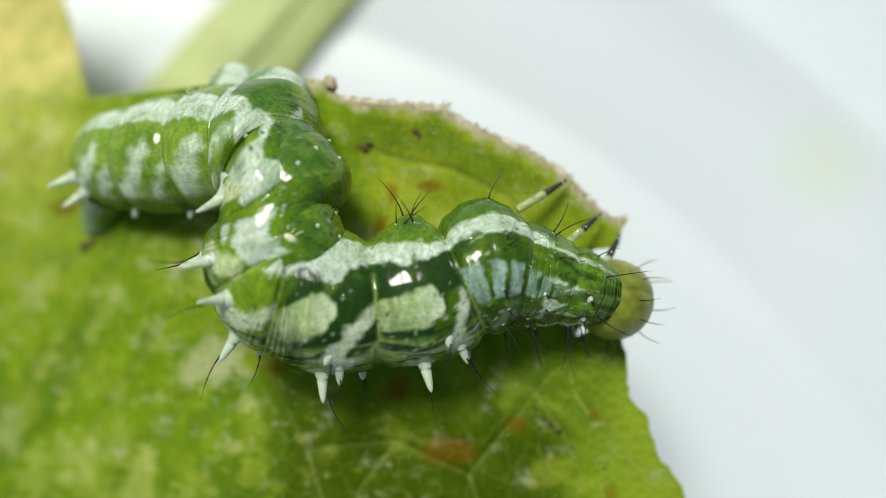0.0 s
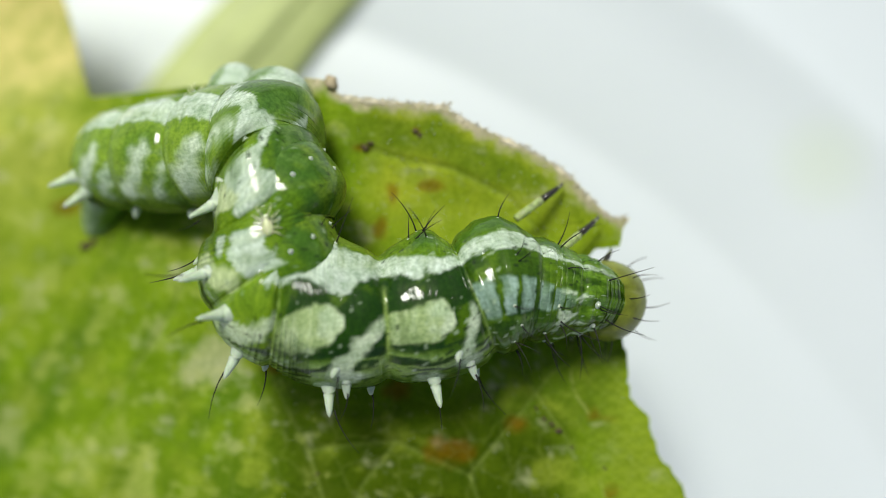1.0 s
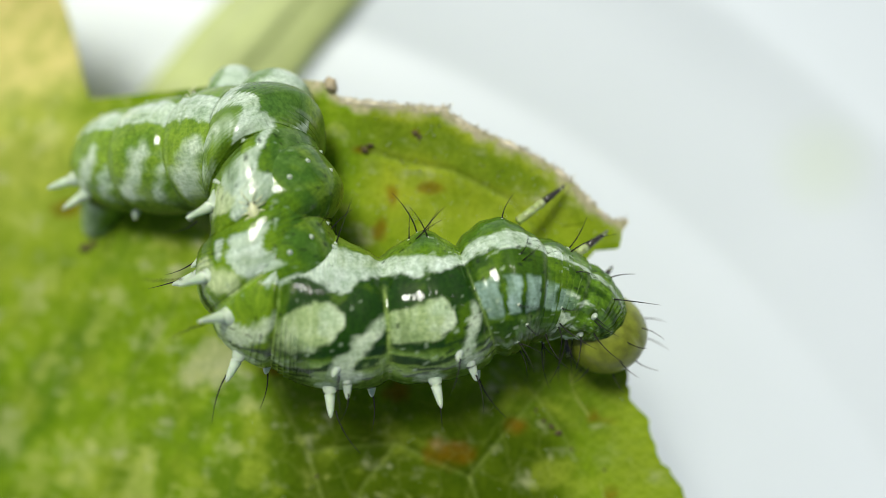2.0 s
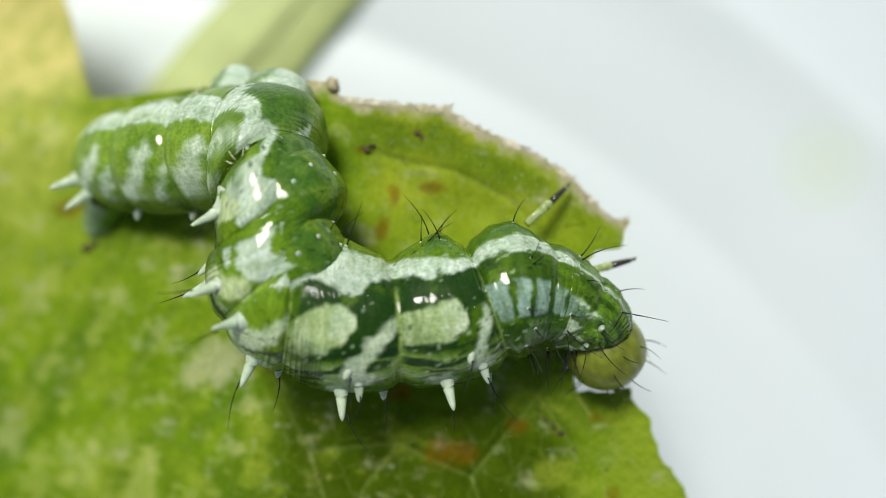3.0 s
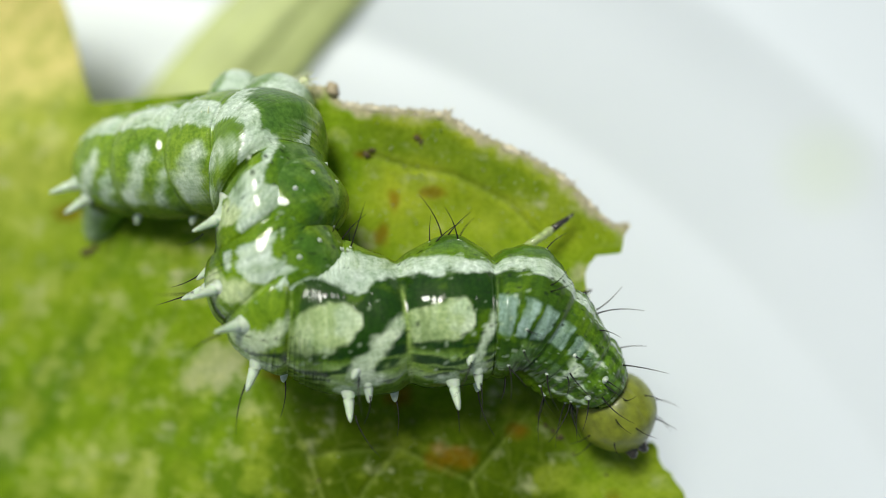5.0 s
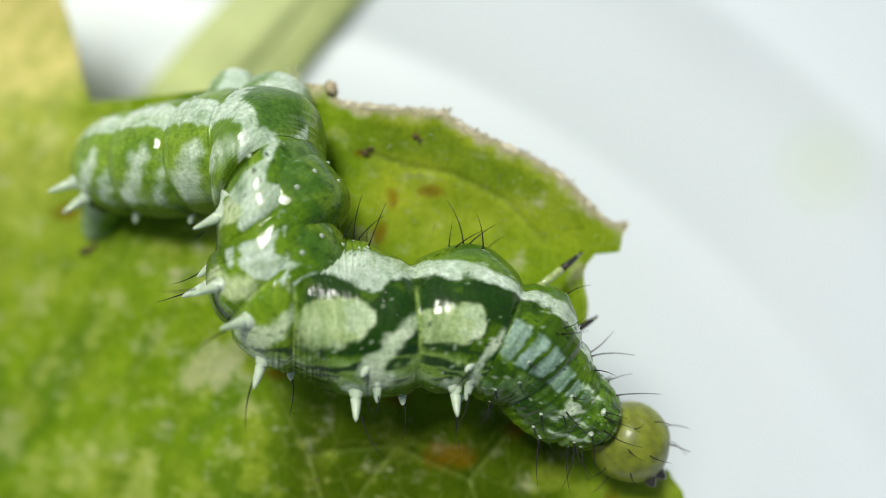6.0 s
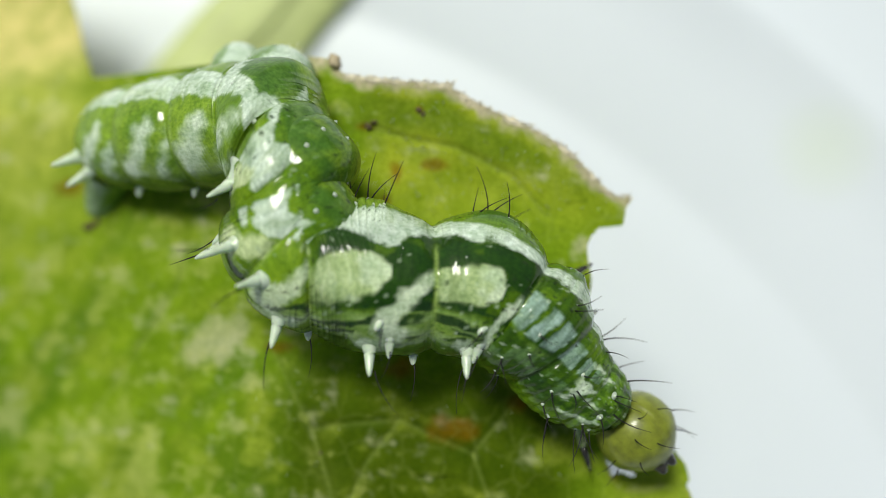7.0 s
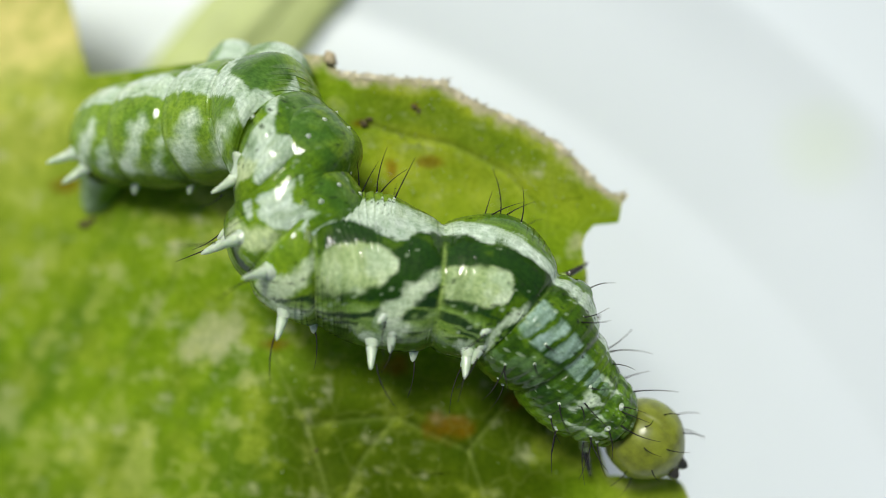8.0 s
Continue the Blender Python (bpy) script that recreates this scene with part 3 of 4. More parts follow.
def markings(s, deg):
    """Pigment of the skin."""
    deg = (deg - twist(s)) % 360
    shape = s.shape
    p = np.stack([length(s).ravel(), deg.ravel() * 2.1], 1)
    wob = sway(p, 30.0, 500, 3).reshape(shape)
    fine = sway(p * np.array((0.3, 1.0)), 7.0, 510, 2).reshape(shape)
    g = joint(s)
    k = np.floor(g)
    u = 2 * (g - k) - 1 + 0.05 * wob
    d = deg + 4 * wob
    loop = band(4.4, 6.8, s, 0.15)
    front = smoothstep(8.96, 9.04, s)
    rear = smoothstep(4.6, 4.2, s)
    mid = 1 - front
    comb = sway(p * np.array((1.0, 0.22)), 5.0, 520, 2).reshape(shape)
    rough = 0.8 * sway(p, 7.0, 530, 3).reshape(shape) + 0.2 * comb
    mottle = sway(p, 15.0, 540, 3).reshape(shape)
    cloud = sway(p, 60.0, 545, 2).reshape(shape)
    belly = smoothstep(36, 26, d) + smoothstep(300, 330, d)
    col = np.ones(shape + (3,)) * np.array(LIME)
    def blend(color, mask):
        nonlocal col
        col = col + (np.array(color) - col) * np.clip(mask, 0, 1)[..., None]
    blend((0.060, 0.145, 0.012), belly)
    blend((0.17, 0.28, 0.075), belly * smoothstep(-0.2, 0.9, mottle + 0.5 * cloud) * 0.75)
    blend((0.20, 0.31, 0.02), smoothstep(0.1, 0.8, wob) * mid * 0.6)
    blend((0.21, 0.335, 0.03), rear * 0.85)
    blend((0.09, 0.20, 0.015), rear * smoothstep(0.0, 0.8, cloud + 0.3 * mottle) * 0.6)
    blend((0.165, 0.28, 0.010), loop * band(50, 200, d, 10) * 0.85)
    blend((0.07, 0.165, 0.008), loop * smoothstep(0.1, 0.9, mottle + 0.4 * cloud) * 0.6)
    field = band(50, 121 + 3 * wob, d, 5)
    blend(DEEP, field * (1 - rear) * (1 - loop) * mid)
    blend(DEEP, front * band(48, 165, d, 6) * (0.80 + 0.2 * wob))
    blend((0.10, 0.19, 0.004), (field * (1 - 0.7 * rear) + 0.55 * front * band(48, 165, d, 6)) * smoothstep(0.2, 1.0, mottle + 0.4 * cloud) * 0.55)
    blend((0.12, 0.24, 0.014), smoothstep(10.3, 11.1, s) * smoothstep(-0.7, 0.4, mottle + 0.5 * rough) * 0.85)
    blend((0.05, 0.13, 0.02), band(3.45, 4.25, s, 0.1) * band(8, 50, d, 6) * 0.8)
    # white side stripe
    low, high = np.interp(s, STRIPE_S, STRIPE_LOW), np.interp(s, STRIPE_S, STRIPE_HIGH)
    inside = np.minimum(low - deg, deg - high) + 2.6 * wob + 3.4 * rough + loop * (9 * mottle + 8 * cloud)
    inside = np.minimum(inside, 60 + 140 * loop * (np.minimum(u + 0.5, 0.85 - u) - 0.42))
    stripe = smoothstep(-1.6, 2.4, inside) * smoothstep(11.9, 10.6, s)
    blend(WHITE, stripe * (0.86 + 0.16 * comb - 0.20 * smoothstep(0.2, 1.0, mottle)))
    away, _ = capsule(s, d, (4.08, -8), (4.62, 40))
    blend(WHITE, smoothstep(0.12, 0.06, away + 0.03 * rough + 0.03 * mottle) * 0.85)
    away, _ = capsule(s, (d + 180) % 360 - 180, (3.3, 0), (3.6, 56))
    blend(WHITE, smoothstep(0.12, 0.06, away + 0.03 * rough + 0.03 * mottle) * 0.85)
    # large pale patch, from the segment's hind joint to a blunt tip
    v = np.clip((u + 1.0) / 1.26, 0, 1.3)
    inside = (18.5 + 2 * cloud) * np.sqrt(np.clip(1 - ((v - 0.3) / 0.72) ** 2, 0, 1)) - np.abs(d - (104 - 12 * v)) + 2.2 * rough + 0.8 * mottle - 30 * smoothstep(1.0, 1.1, v)
    pale = smoothstep(-1.8, 2.6, inside) * (1 - rear) * (1 - loop) * mid
    blend(CREAM, pale * (0.58 + 0.35 * smoothstep(0.0, 0.5, v) + 0.10 * comb - 0.3 * smoothstep(0.3, 1.0, mottle)))
    blend((0.60, 0.70, 0.52), pale * smoothstep(0.45, 0.85, v + 0.25 * mottle) * 0.8)
    blend((0.20, 0.31, 0.05), pale * smoothstep(0.32, 0.0, v) * smoothstep(-0.3, 0.7, comb) * 0.7)
    blend((0.58, 0.68, 0.46), pale * smoothstep(0.0, 0.8, comb + 0.3 * mottle) * 0.4)
    # pale back with dark wavy lines
    lower = mid * (1 - rear)
    blend((0.20, 0.32, 0.07), lower * band(122, 176, d, 4) * (0.7 + 0.3 * fine))
    blend((0.30, 0.42, 0.16), lower * np.interp(s, (7.8, 8.5), (1, 0.6)) * band(124, 150, d, 4) * smoothstep(-0.25, 0.6, sway(p * np.array((0.25, 1.0)), 9.0, 560, 2).reshape(shape)) * 0.8)
    for m, wd, cut in ((128, 3.6, -0.9), (138, 2.8, -0.45), (148, 2.4, -0.3), (117, 1.8, 0.1)):
        line = d + 6 * np.sin(u * 2.4 + 0.5) + 4 * wob
        thick = wd * (0.55 + 0.6 * smoothstep(-0.6, 0.8, wob + fine * 0.5))
        blend((0.012, 0.040, 0.006), lower * smoothstep(thick + 1.0, thick - 1.0, np.abs(line - m)) * smoothstep(cut - 0.25, cut + 0.25, mottle + fine * 0.3) * 0.94)
    blend((0.06, 0.14, 0.012), mid * band(152, 300, d + 5 * mottle, 7) * 0.92)
    # slanting patch that runs out into a tubercle
    for on, a, b, w, soft, color in (
            (k == 7, (0.90, 99), (0.16, 131), 0.15, 0.06, (0.62, 0.72, 0.54)), (k == 8, (0.80, 96), (0.34, 126), 0.11, 0.06, (0.60, 0.70, 0.54)),
            (k == 6, (0.85, 90), (-0.6, 122), 0.19, 0.06, (0.58, 0.68, 0.46)), (k == 5, (0.75, 88), (0.15, 114), 0.20, 0.06, (0.56, 0.65, 0.36)),
            (k == 4, (0.25, 78), (-0.25, 102), 0.22, 0.06, (0.56, 0.65, 0.38)),
            (rear > 0.5, (0.50, 86), (-0.55, 128), 0.17, 0.16, (0.58, 0.68, 0.55)), (rear > 0.5, (1.15, 100), (0.5, 130), 0.10, 0.16, (0.52, 0.63, 0.50))):
        away, t = capsule(u, d, a, b)
        blend(color, on * mid * smoothstep(soft, -soft, away - w * (0.85 + 0.3 * t) + 0.06 * rough + soft * 0.5 * mottle) * 0.92)
    blend((0.05, 0.12, 0.01), rear * smoothstep(126, 140, d + 4 * mottle) * smoothstep(320, 300, d) * 0.5)
    # white round the foot of each tubercle
    for s0, d0, kind, _, _ in SPINES:
        if kind in ("long", "mid") and s0 > 4:
            away = np.hypot((s - s0) * 150, (deg - d0 + 2) * 2.1)
            blend((0.55, 0.65, 0.48), smoothstep(25, 14, away + 6 * rough) * 0.85)
    # plates on the chest
    plate = smoothstep(-0.80, -0.45, np.sin((s - 9.0) * 19.5 - 0.4 + 0.9 * wob + 0.5 * np.sin(4.0 * s)))
    strong = np.interp(s, (9, 10.0, 10.5, 11.1), (0.92, 0.85, 0.65, 0.1))
    wide = np.interp(s, (9, 9.5, 10.2, 11), (17, 17, 14, 8))
    blend(BLUISH, front * smoothstep(2.5, -2.5, np.abs(d - 94 - 3 * wob) - wide + 2.4 * rough) * plate * strong * (0.85 + 0.3 * comb))
    blend((0.22, 0.36, 0.20), front * band(118, 156, d, 6) * smoothstep(0.15, 0.6, mottle + 0.4 * comb) * 0.28)
    # fine cross folds
    fold = smoothstep(0.95, 1.0, np.cos(2 * np.pi * s * 5.0 + 1.1 * wob)) * smoothstep(7.3, 8.4, s) * band(30, 165, d, 6) * smoothstep(-0.4, 0.3, mottle + 0.5 * wob)
    blend((0.05, 0.11, 0.01), fold * 0.22)
    blend((0.60, 0.70, 0.56), band(10.5, 11.75, s, 0.1) * band(80, 160, d, 5) * smoothstep(0.2, 0.55, mottle + 0.3 * cloud) * 0.9)
    # joints
    gap = np.abs(g - np.round(g))
    blend((0.30, 0.42, 0.10), smoothstep(0.035, 0.0, gap + 0.01 * fine) * band(62, 178, d, 10) * 0.7 * mid * (1 - rear))
    # scattered dark pores
    pore = sway(p, 3.2, 640, 1).reshape(shape)
    blend((0.02, 0.04, 0.01), smoothstep(1.60, 1.75, pore) * 0.8 * (1 - 0.6 * rear))
    blend((0.50, 0.60, 0.45), smoothstep(1.62, 1.80, -pore) * 0.45 * (1 - rear))
    return np.clip(col, 0.002, 0.9)


def ring_mesh(s0, reach):
    """One rigid ring of the body, longer on the outer side of a bend; reach: metres of spine to one unit of s."""
    nx, na = 9, 236
    S, A = np.meshgrid(np.linspace(-1, 1, nx), np.linspace(0, 2 * np.pi, na, endpoint=False), indexing="ij")
    lap = float(np.interp(s0, (2.5, 3.6, 4.5, 5.3, 6.3, 7.2, 7.8, 9.3, 11.5), (0, 2.8, 2.5, -0.1, -1.3, -1.0, -0.3, 0.4, 0.6)))
    stretch = np.clip(1 + lap * np.cos(A), 1.0 if s0 > 8.4 else 0.5, 4.2)
    s = s0 + S * 0.11
    deg = np.degrees(A)
    R = girth(s, deg) * (1 - 0.012 * stretch ** 2 * S ** 2)
    p = np.stack([length(s).ravel(), deg.ravel() * 2.1], 1)
    R = R * (1 + np.interp(s, (9.2, 10.4, 11.2), (0.006, 0.018, 0.045)) * sway(p, 26.0, 300, 2).reshape(R.shape))
    V = np.stack([(s - s0) * reach * stretch, R * np.cos(A) * UNIT, R * np.sin(A) * UNIT], -1).reshape(-1, 3)
    col = markings(s, deg).reshape(-1, 3)
    ends = np.array([V[:na].mean(axis=0), V[-na:].mean(axis=0)])
    lay = np.stack([length(s) * UNIT, R * np.cos(A) * UNIT, R * np.sin(A) * UNIT], -1).reshape(-1, 3)
    n = len(V)
    caps = [((i + 1) % na, i, n) for i in range(na)] + [(n - na + i, n - na + (i + 1) % na, n + 1) for i in range(na)]
    faces = [tuple(q) for q in grid_faces(nx, na, True)[:, ::-1]] + caps
    return mesh_from("body_ring", np.concatenate([V, ends]), faces, SKIN, np.concatenate([col, np.ones((2, 3)) * np.array(LIME)]), lay=np.concatenate([lay, lay[:2]]))


def cone_mesh(name, length, base, tip, bend, mat):
    n = 18
    pts, rad = [], []
    for k in range(n):
        t = k / (n - 1)
        pts.append((bend * t * t * length, 0, t * length))
        rad.append((base * math.exp(-5.0 * t) + tip * (1.7 - 0.95 * t)) * math.sqrt(max(0.015, 1 - t ** 8)))
    vs, fs = tube(pts, rad, 16)
    return mesh_from(name, vs, fs, mat)


def bristle_mesh(length, thick, bend):
    pts = [(bend * (k / 6) ** 2 * length, 0, k / 6 * length) for k in range(7)]
    vs, fs = tube(pts, [thick * (1 - 0.8 * k / 6) for k in range(7)], 5)
    return mesh_from("bristle", vs, fs, DARK)


def outward(r, x, deg, lean=0.0, spin=0.0, lift=0.0, tip=0.0):
    """Pose on a round body: the local z stands out of the skin; lean tips it forward, tip towards the back, lift raises it (plan units)."""
    a = radians(deg)
    out = Vector((0, math.cos(a), math.sin(a)))
    way = Vector((0, math.cos(radians(deg + tip)), math.sin(radians(deg + tip))))
    q = Vector((math.sin(radians(lean)), 0, 0)) + way * math.cos(radians(lean))
    m = q.to_track_quat("Z", "X").to_matrix().to_4x4() @ pose(0, 0, 0, 0, 0, spin)
    return Matrix.Translation((Vector((x, 0, 0)) + out * r + q.normalized() * lift) * UNIT) @ m


larva = new("caterpillar")
tagged(larva, "green and white spiny looping caterpillar feeding on the leaf edge", "caterpillar")
HORNS = {"broad": cone_mesh("tubercle", 74, 27, 5.2, 0.14, HORN), "long": cone_mesh("tubercle", 62, 9, 6.2, 0.14, HORN), "mid": cone_mesh("tubercle", 48, 8, 5.8, -0.12, HORN), "nub": cone_mesh("tubercle", 30, 4, 5.8, 0.0, HORN), "wart": cone_mesh("tubercle", 5, 3, 2.4, 0.0, HORN)}
BRISTLES = [bristle_mesh(60, 1.45, 0.25), bristle_mesh(76, 1.5, -0.3), bristle_mesh(44, 1.3, 0.4)]
FIRST, LATEST = spine(2), spine(12)
rings = []
for j in range(-1, 12 * RINGS + 2):
    s0 = (j + 0.5) / RINGS
    reach = max(along(line, s0)[1].length for line in (FIRST, LATEST))
    ob = part("body_ring", ring_mesh(s0, reach * 1.02), larva)
    rings.append((ob, s0))


def ring_at(s):
    return min(rings, key=lambda r: abs(r[1] - s))[0]


def belly_lobe(s0, long, rise):
    """A rounded fold of the belly side, where the loop bends."""
    nx, na = 40, 90
    S, A = np.meshgrid(np.linspace(-1, 1, nx), np.linspace(0, 2 * np.pi, na, endpoint=False), indexing="ij")
    P = np.clip(1 - np.abs(S) ** 3.4, 0, 1) ** 0.45
    R = P * (1 + 0.006 * sway(np.stack([(S * 60).ravel(), (A * 60).ravel()], 1), 14.0, 44, 2).reshape(S.shape))
    X, Y, Z = S * long, 30 + 96 * R * np.cos(A), rise + 96 * R * np.sin(A)
    reach = along(FIRST, s0)[1].length
    deg = np.degrees(np.arctan2(Z, Y)) % 360
    col = markings(s0 + X * UNIT / reach, deg)
    V = np.stack([X, Y, Z], -1).reshape(-1, 3) * UNIT
    part("belly_fold", mesh_from("belly_fold", V, grid_faces(nx, na, True)[:, ::-1], SKIN, col.reshape(-1, 3), lay=V + np.array((length(s0) * UNIT, 0, 0))), ring_at(s0), None, "plump smooth green skin fold")
    for fx, a in ((-0.1, 48), (0.25, 24), (-0.3, 12), (0.05, 75)):
        rr = (1 - abs(fx) ** 3.4) ** 0.45
        out = Vector((0.2 * fx, math.cos(radians(a)), math.sin(radians(a))))
        m = Matrix.Translation(Vector((fx * long, 30 + 96 * rr * math.cos(radians(a)), rise + 96 * rr * math.sin(radians(a)))) * UNIT) @ out.to_track_quat("Z", "X").to_matrix().to_4x4() @ Matrix.Scale(0.6, 4)
        part("tubercle", HORNS["wart"], ring_at(s0), m, "tiny white wart")


for s0, long, rise in ((5.32, 74, 6), (6.12, 72, 8), (6.8, 60, 2)):
    belly_lobe(s0, long, rise)


WARTS = ((0.5, 20), (1.5, 20), (2.5, 20), (3.4, 22), (3.7, 60), (4.5, 62), (7.55, 22), (7.4, 6), (7.6, -8), (7.3, 14), (8.55, 22), (8.4, 6), (8.6, -8), (8.3, 14),
         (9.55, 14), (9.6, 58), (9.5, 104), (9.6, 124), (9.35, 142), (9.5, 166), (9.7, 178), (10.55, 14), (10.6, 58), (10.5, 104), (10.6, 124), (10.35, 142), (10.5, 166), (10.7, 178),
         (11.3, 20), (11.4, 58), (11.3, 100), (11.5, 124), (11.35, 142), (11.2, 166), (11.45, 178), (11.25, 190))
rng = np.random.RandomState(900)
for s0, deg, kind, lean, tip in SPINES:
    seg = ring_at(s0)
    deg = deg + float(twist(s0))
    r = float(girth(np.array(s0), np.array(float(deg))))
    part("tubercle", HORNS[kind], seg, outward(r - {"nub": 14, "mid": 17, "long": 14, "broad": 22}[kind], 0, deg, lean, 0, 0, tip), "white fleshy spine")
    if s0 > 4:
        top = {"broad": 47, "long": 42, "mid": 26, "nub": 18}[kind]
        part("bristle", BRISTLES[int(rng.randint(3))], seg, outward(r - 4, 0, deg, lean + rng.uniform(-10, 18), rng.uniform(0, 360), top, tip))
for n, (s0, deg) in enumerate(WARTS):
    seg = ring_at(s0)
    deg = deg + float(twist(s0))
    lean = 18 if s0 > 9 else 0
    r = float(girth(np.array(s0), np.array(float(deg))))
    part("tubercle", HORNS["wart"], seg, outward(r - 3, 0, deg, lean), "tiny white wart")
    if s0 > 7:
        part("bristle", BRISTLES[int(rng.randint(3))], seg, outward(r - 4, 0, deg, lean + rng.uniform(-14, 22), rng.uniform(0, 360), 2))
    if s0 > 9 and n % 3 == 0 or 7 < s0 < 9 and n % 2:
        part("bristle", BRISTLES[int(rng.randint(3))], seg, outward(r - 4, 3, deg + 6, lean + rng.uniform(10, 45), rng.uniform(0, 360), 2))


def proleg(x0, y0, h0, x1, y1, h1, r0, r1, pale=1.0):
    a, b = plan(x0, y0, h0), plan(x1, y1, h1)
    n, na = 14, 40
    axis = (b - a)
    q = axis.to_track_quat("X", "Z").to_matrix().to_4x4()
    S, A = np.meshgrid(np.linspace(0, 1, n), np.linspace(0, 2 * np.pi, na, endpoint=False), indexing="ij")
    R = (r0 + (r1 - r0) * S) * np.sqrt(np.clip(1 - np.clip((S - 0.7) / 0.3, 0, 1) ** 2, 0, 1)) * (1 - 0.05 * np.sin(S * 22) ** 2)
    V = np.stack([S * axis.length, R * np.cos(A) * UNIT, R * np.sin(A) * UNIT], -1).reshape(-1, 3)
    w = sway(np.stack([(S * 100).ravel(), (A * 40).ravel()], 1), 20.0, 12, 2)
    col = np.array((0.12, 0.24, 0.025)) + (np.array((0.42, 0.54, 0.36)) - np.array((0.12, 0.24, 0.025))) * smoothstep(-0.15, 0.35, w)[:, None] * 0.5
    bar = smoothstep(0.62, 0.40, np.abs(A - 1.7).ravel() + 0.15 * w)[:, None]
    col = col + (np.array(WHITE) - col) * bar * pale
    ob = part("proleg", mesh_from("proleg", V, grid_faces(n, na, True)[:, ::-1], SKIN, col, lay=V), larva, Matrix.Translation(a) @ q, "plump green grasping hind leg")
    return ob


proleg(455, 235, 1.6, 510, 150, -0.4, 82, 62)
proleg(400, 225, 0.4, 425, 128, -1.6, 62, 46)
proleg(190, 330, -2.6, 165, 418, -5.0, 52, 24, 0.3)


def head_mesh():
    nx, na = 60, 96
    S, A = np.meshgrid(np.linspace(-1, 1, nx), np.linspace(0, 2 * np.pi, na, endpoint=False), indexing="ij")
    R = 66 * np.clip(1 - np.abs(S) ** 2.3, 0, 1) ** 0.5 * (1 - 0.20 * smoothstep(0.1, 1, S))
    deg = np.degrees(A)
    cleft = np.exp(-((deg - 60) / 4) ** 2) * smoothstep(0.6, -0.2, S)
    R = R * (1 - 0.05 * cleft)
    V = np.stack([S * 68 + 4, R * np.cos(A), R * np.sin(A)], -1).reshape(-1, 3) * UNIT * 1.05
    return mesh_from("head", V, grid_faces(nx, na, True)[:, ::-1], HEADSKIN)


head = part("head", head_mesh(), larva, None, "smooth olive-green rounded head")
part("mandible", cone_mesh("mandible", 30, 22, 9, 0.2, CLAW), head, outward(14, 56, 120, 70), "dark mandible")
part("mandible", cone_mesh("mandible", 30, 20, 9, -0.2, CLAW), head, outward(14, 56, 60, 70), "dark mandible")
part("palp", cone_mesh("palp", 14, 6, 3, 0.1, GLASSY), head, outward(24, 54, 170, 70), "short pale mouth feeler")
EYE = cone_mesh("eye_spot", 2.5, 3.2, 2, 0, CLAW)
for k in range(6):
    part("eye_spot", EYE, head, outward(50 - (k % 2) * 4, 36 + 4 * (k % 3), 112 + 13 * k, 20), "tiny black eye")
for x, deg, lean in ((-10, 100, 20), (20, 80, 30), (30, 120, 20), (5, 150, 10), (-15, 40, 10), (10, 10, 20), (35, 30, 40), (25, 170, 30), (40, -5, 50), (-30, 75, 10)):
    part("bristle", BRISTLES[2], head, outward(66 * (1 - abs(x / 68) ** 2.3) ** 0.5, x, deg, lean, rng.uniform(0, 360), -3))


# legs: base and tip of each at TIMES
LEGS = (
    ((935, 360, 1005, 318), (932, 372, 1003, 322), (930, 375, 998, 325), (925, 382, 998, 330), (945, 385, 1010, 325), (945, 412, 1016, 366), (945, 410, 1016, 366), (945, 420, 1014, 376),
     (965, 500, 1032, 446), (985, 500, 1056, 466), (982, 498, 1050, 468), (980, 495, 1046, 466), (980, 500, 1042, 466)),
    ((1010, 425, 1066, 377), (1008, 432, 1066, 384), (1008, 430, 1062, 384), (1005, 440, 1060, 393), (1050, 478, 1128, 458), (1040, 490, 1114, 477), (1000, 510, 1058, 486), (995, 520, 1045, 505),
     (1010, 590, 1060, 560), (1015, 560, 1060, 540), (1020, 570, 1060, 550), (1020, 570, 1060, 550), (1025, 580, 1065, 560)),
    ((1070, 470, 1099, 414), (1062, 485, 1088, 440), (1060, 480, 1085, 440), (1060, 490, 1088, 455), (1050, 530, 1080, 500), (1050, 540, 1080, 520), (1040, 560, 1075, 545), (1040, 580, 1075, 570),
     (1050, 680, 1085, 670), (1055, 640, 1090, 630), (1060, 660, 1095, 650), (1060, 660, 1095, 650), (1075, 680, 1110, 670)),
    ((1000, 560, 1020, 600), (1000, 570, 1015, 610), (1000, 570, 1015, 610), (1000, 580, 1010, 630), (1010, 600, 1000, 660), (1000, 640, 985, 700), (995, 630, 1012, 700), (1000, 650, 1012, 715),
     (1000, 730, 1022, 808), (1005, 705, 1028, 768), (1022, 760, 1046, 836), (1010, 750, 1034, 828), (1028, 768, 1046, 846)),
)


def leg_parts(n):
    pts = [(-24, 0, 0), (0, 0, 0), (22, 0, 3), (44, 0, 2), (64, 0, 0), (76, 0, -1)]
    vs, fs = tube(pts, (7, 7, 6.5, 5.5, 4.5, 3), 12)
    leg = part("leg", mesh_from("leg", vs, fs, GLASSY), larva, None, "glassy green jointed leg")
    vs, fs = tube([(34, 0, 2.6), (50, 0, 1.4), (68, 0, -0.2), (82, 0, -4), (90, 2, -9)], (6.3, 5.8, 4.6, 3, 1), 10)
    part("claw", mesh_from("claw", vs, fs, CLAW), leg, None, "black leg claw")
    vs, fs = tube([(20, 0, 3), (26, 0, 3), (32, 0, 2.6)], (7.0, 7.6, 6.6), 12)
    part("knee", mesh_from("knee", vs, fs, GLASSY), leg)
    return leg


legs = [leg_parts(n) for n in range(4)]


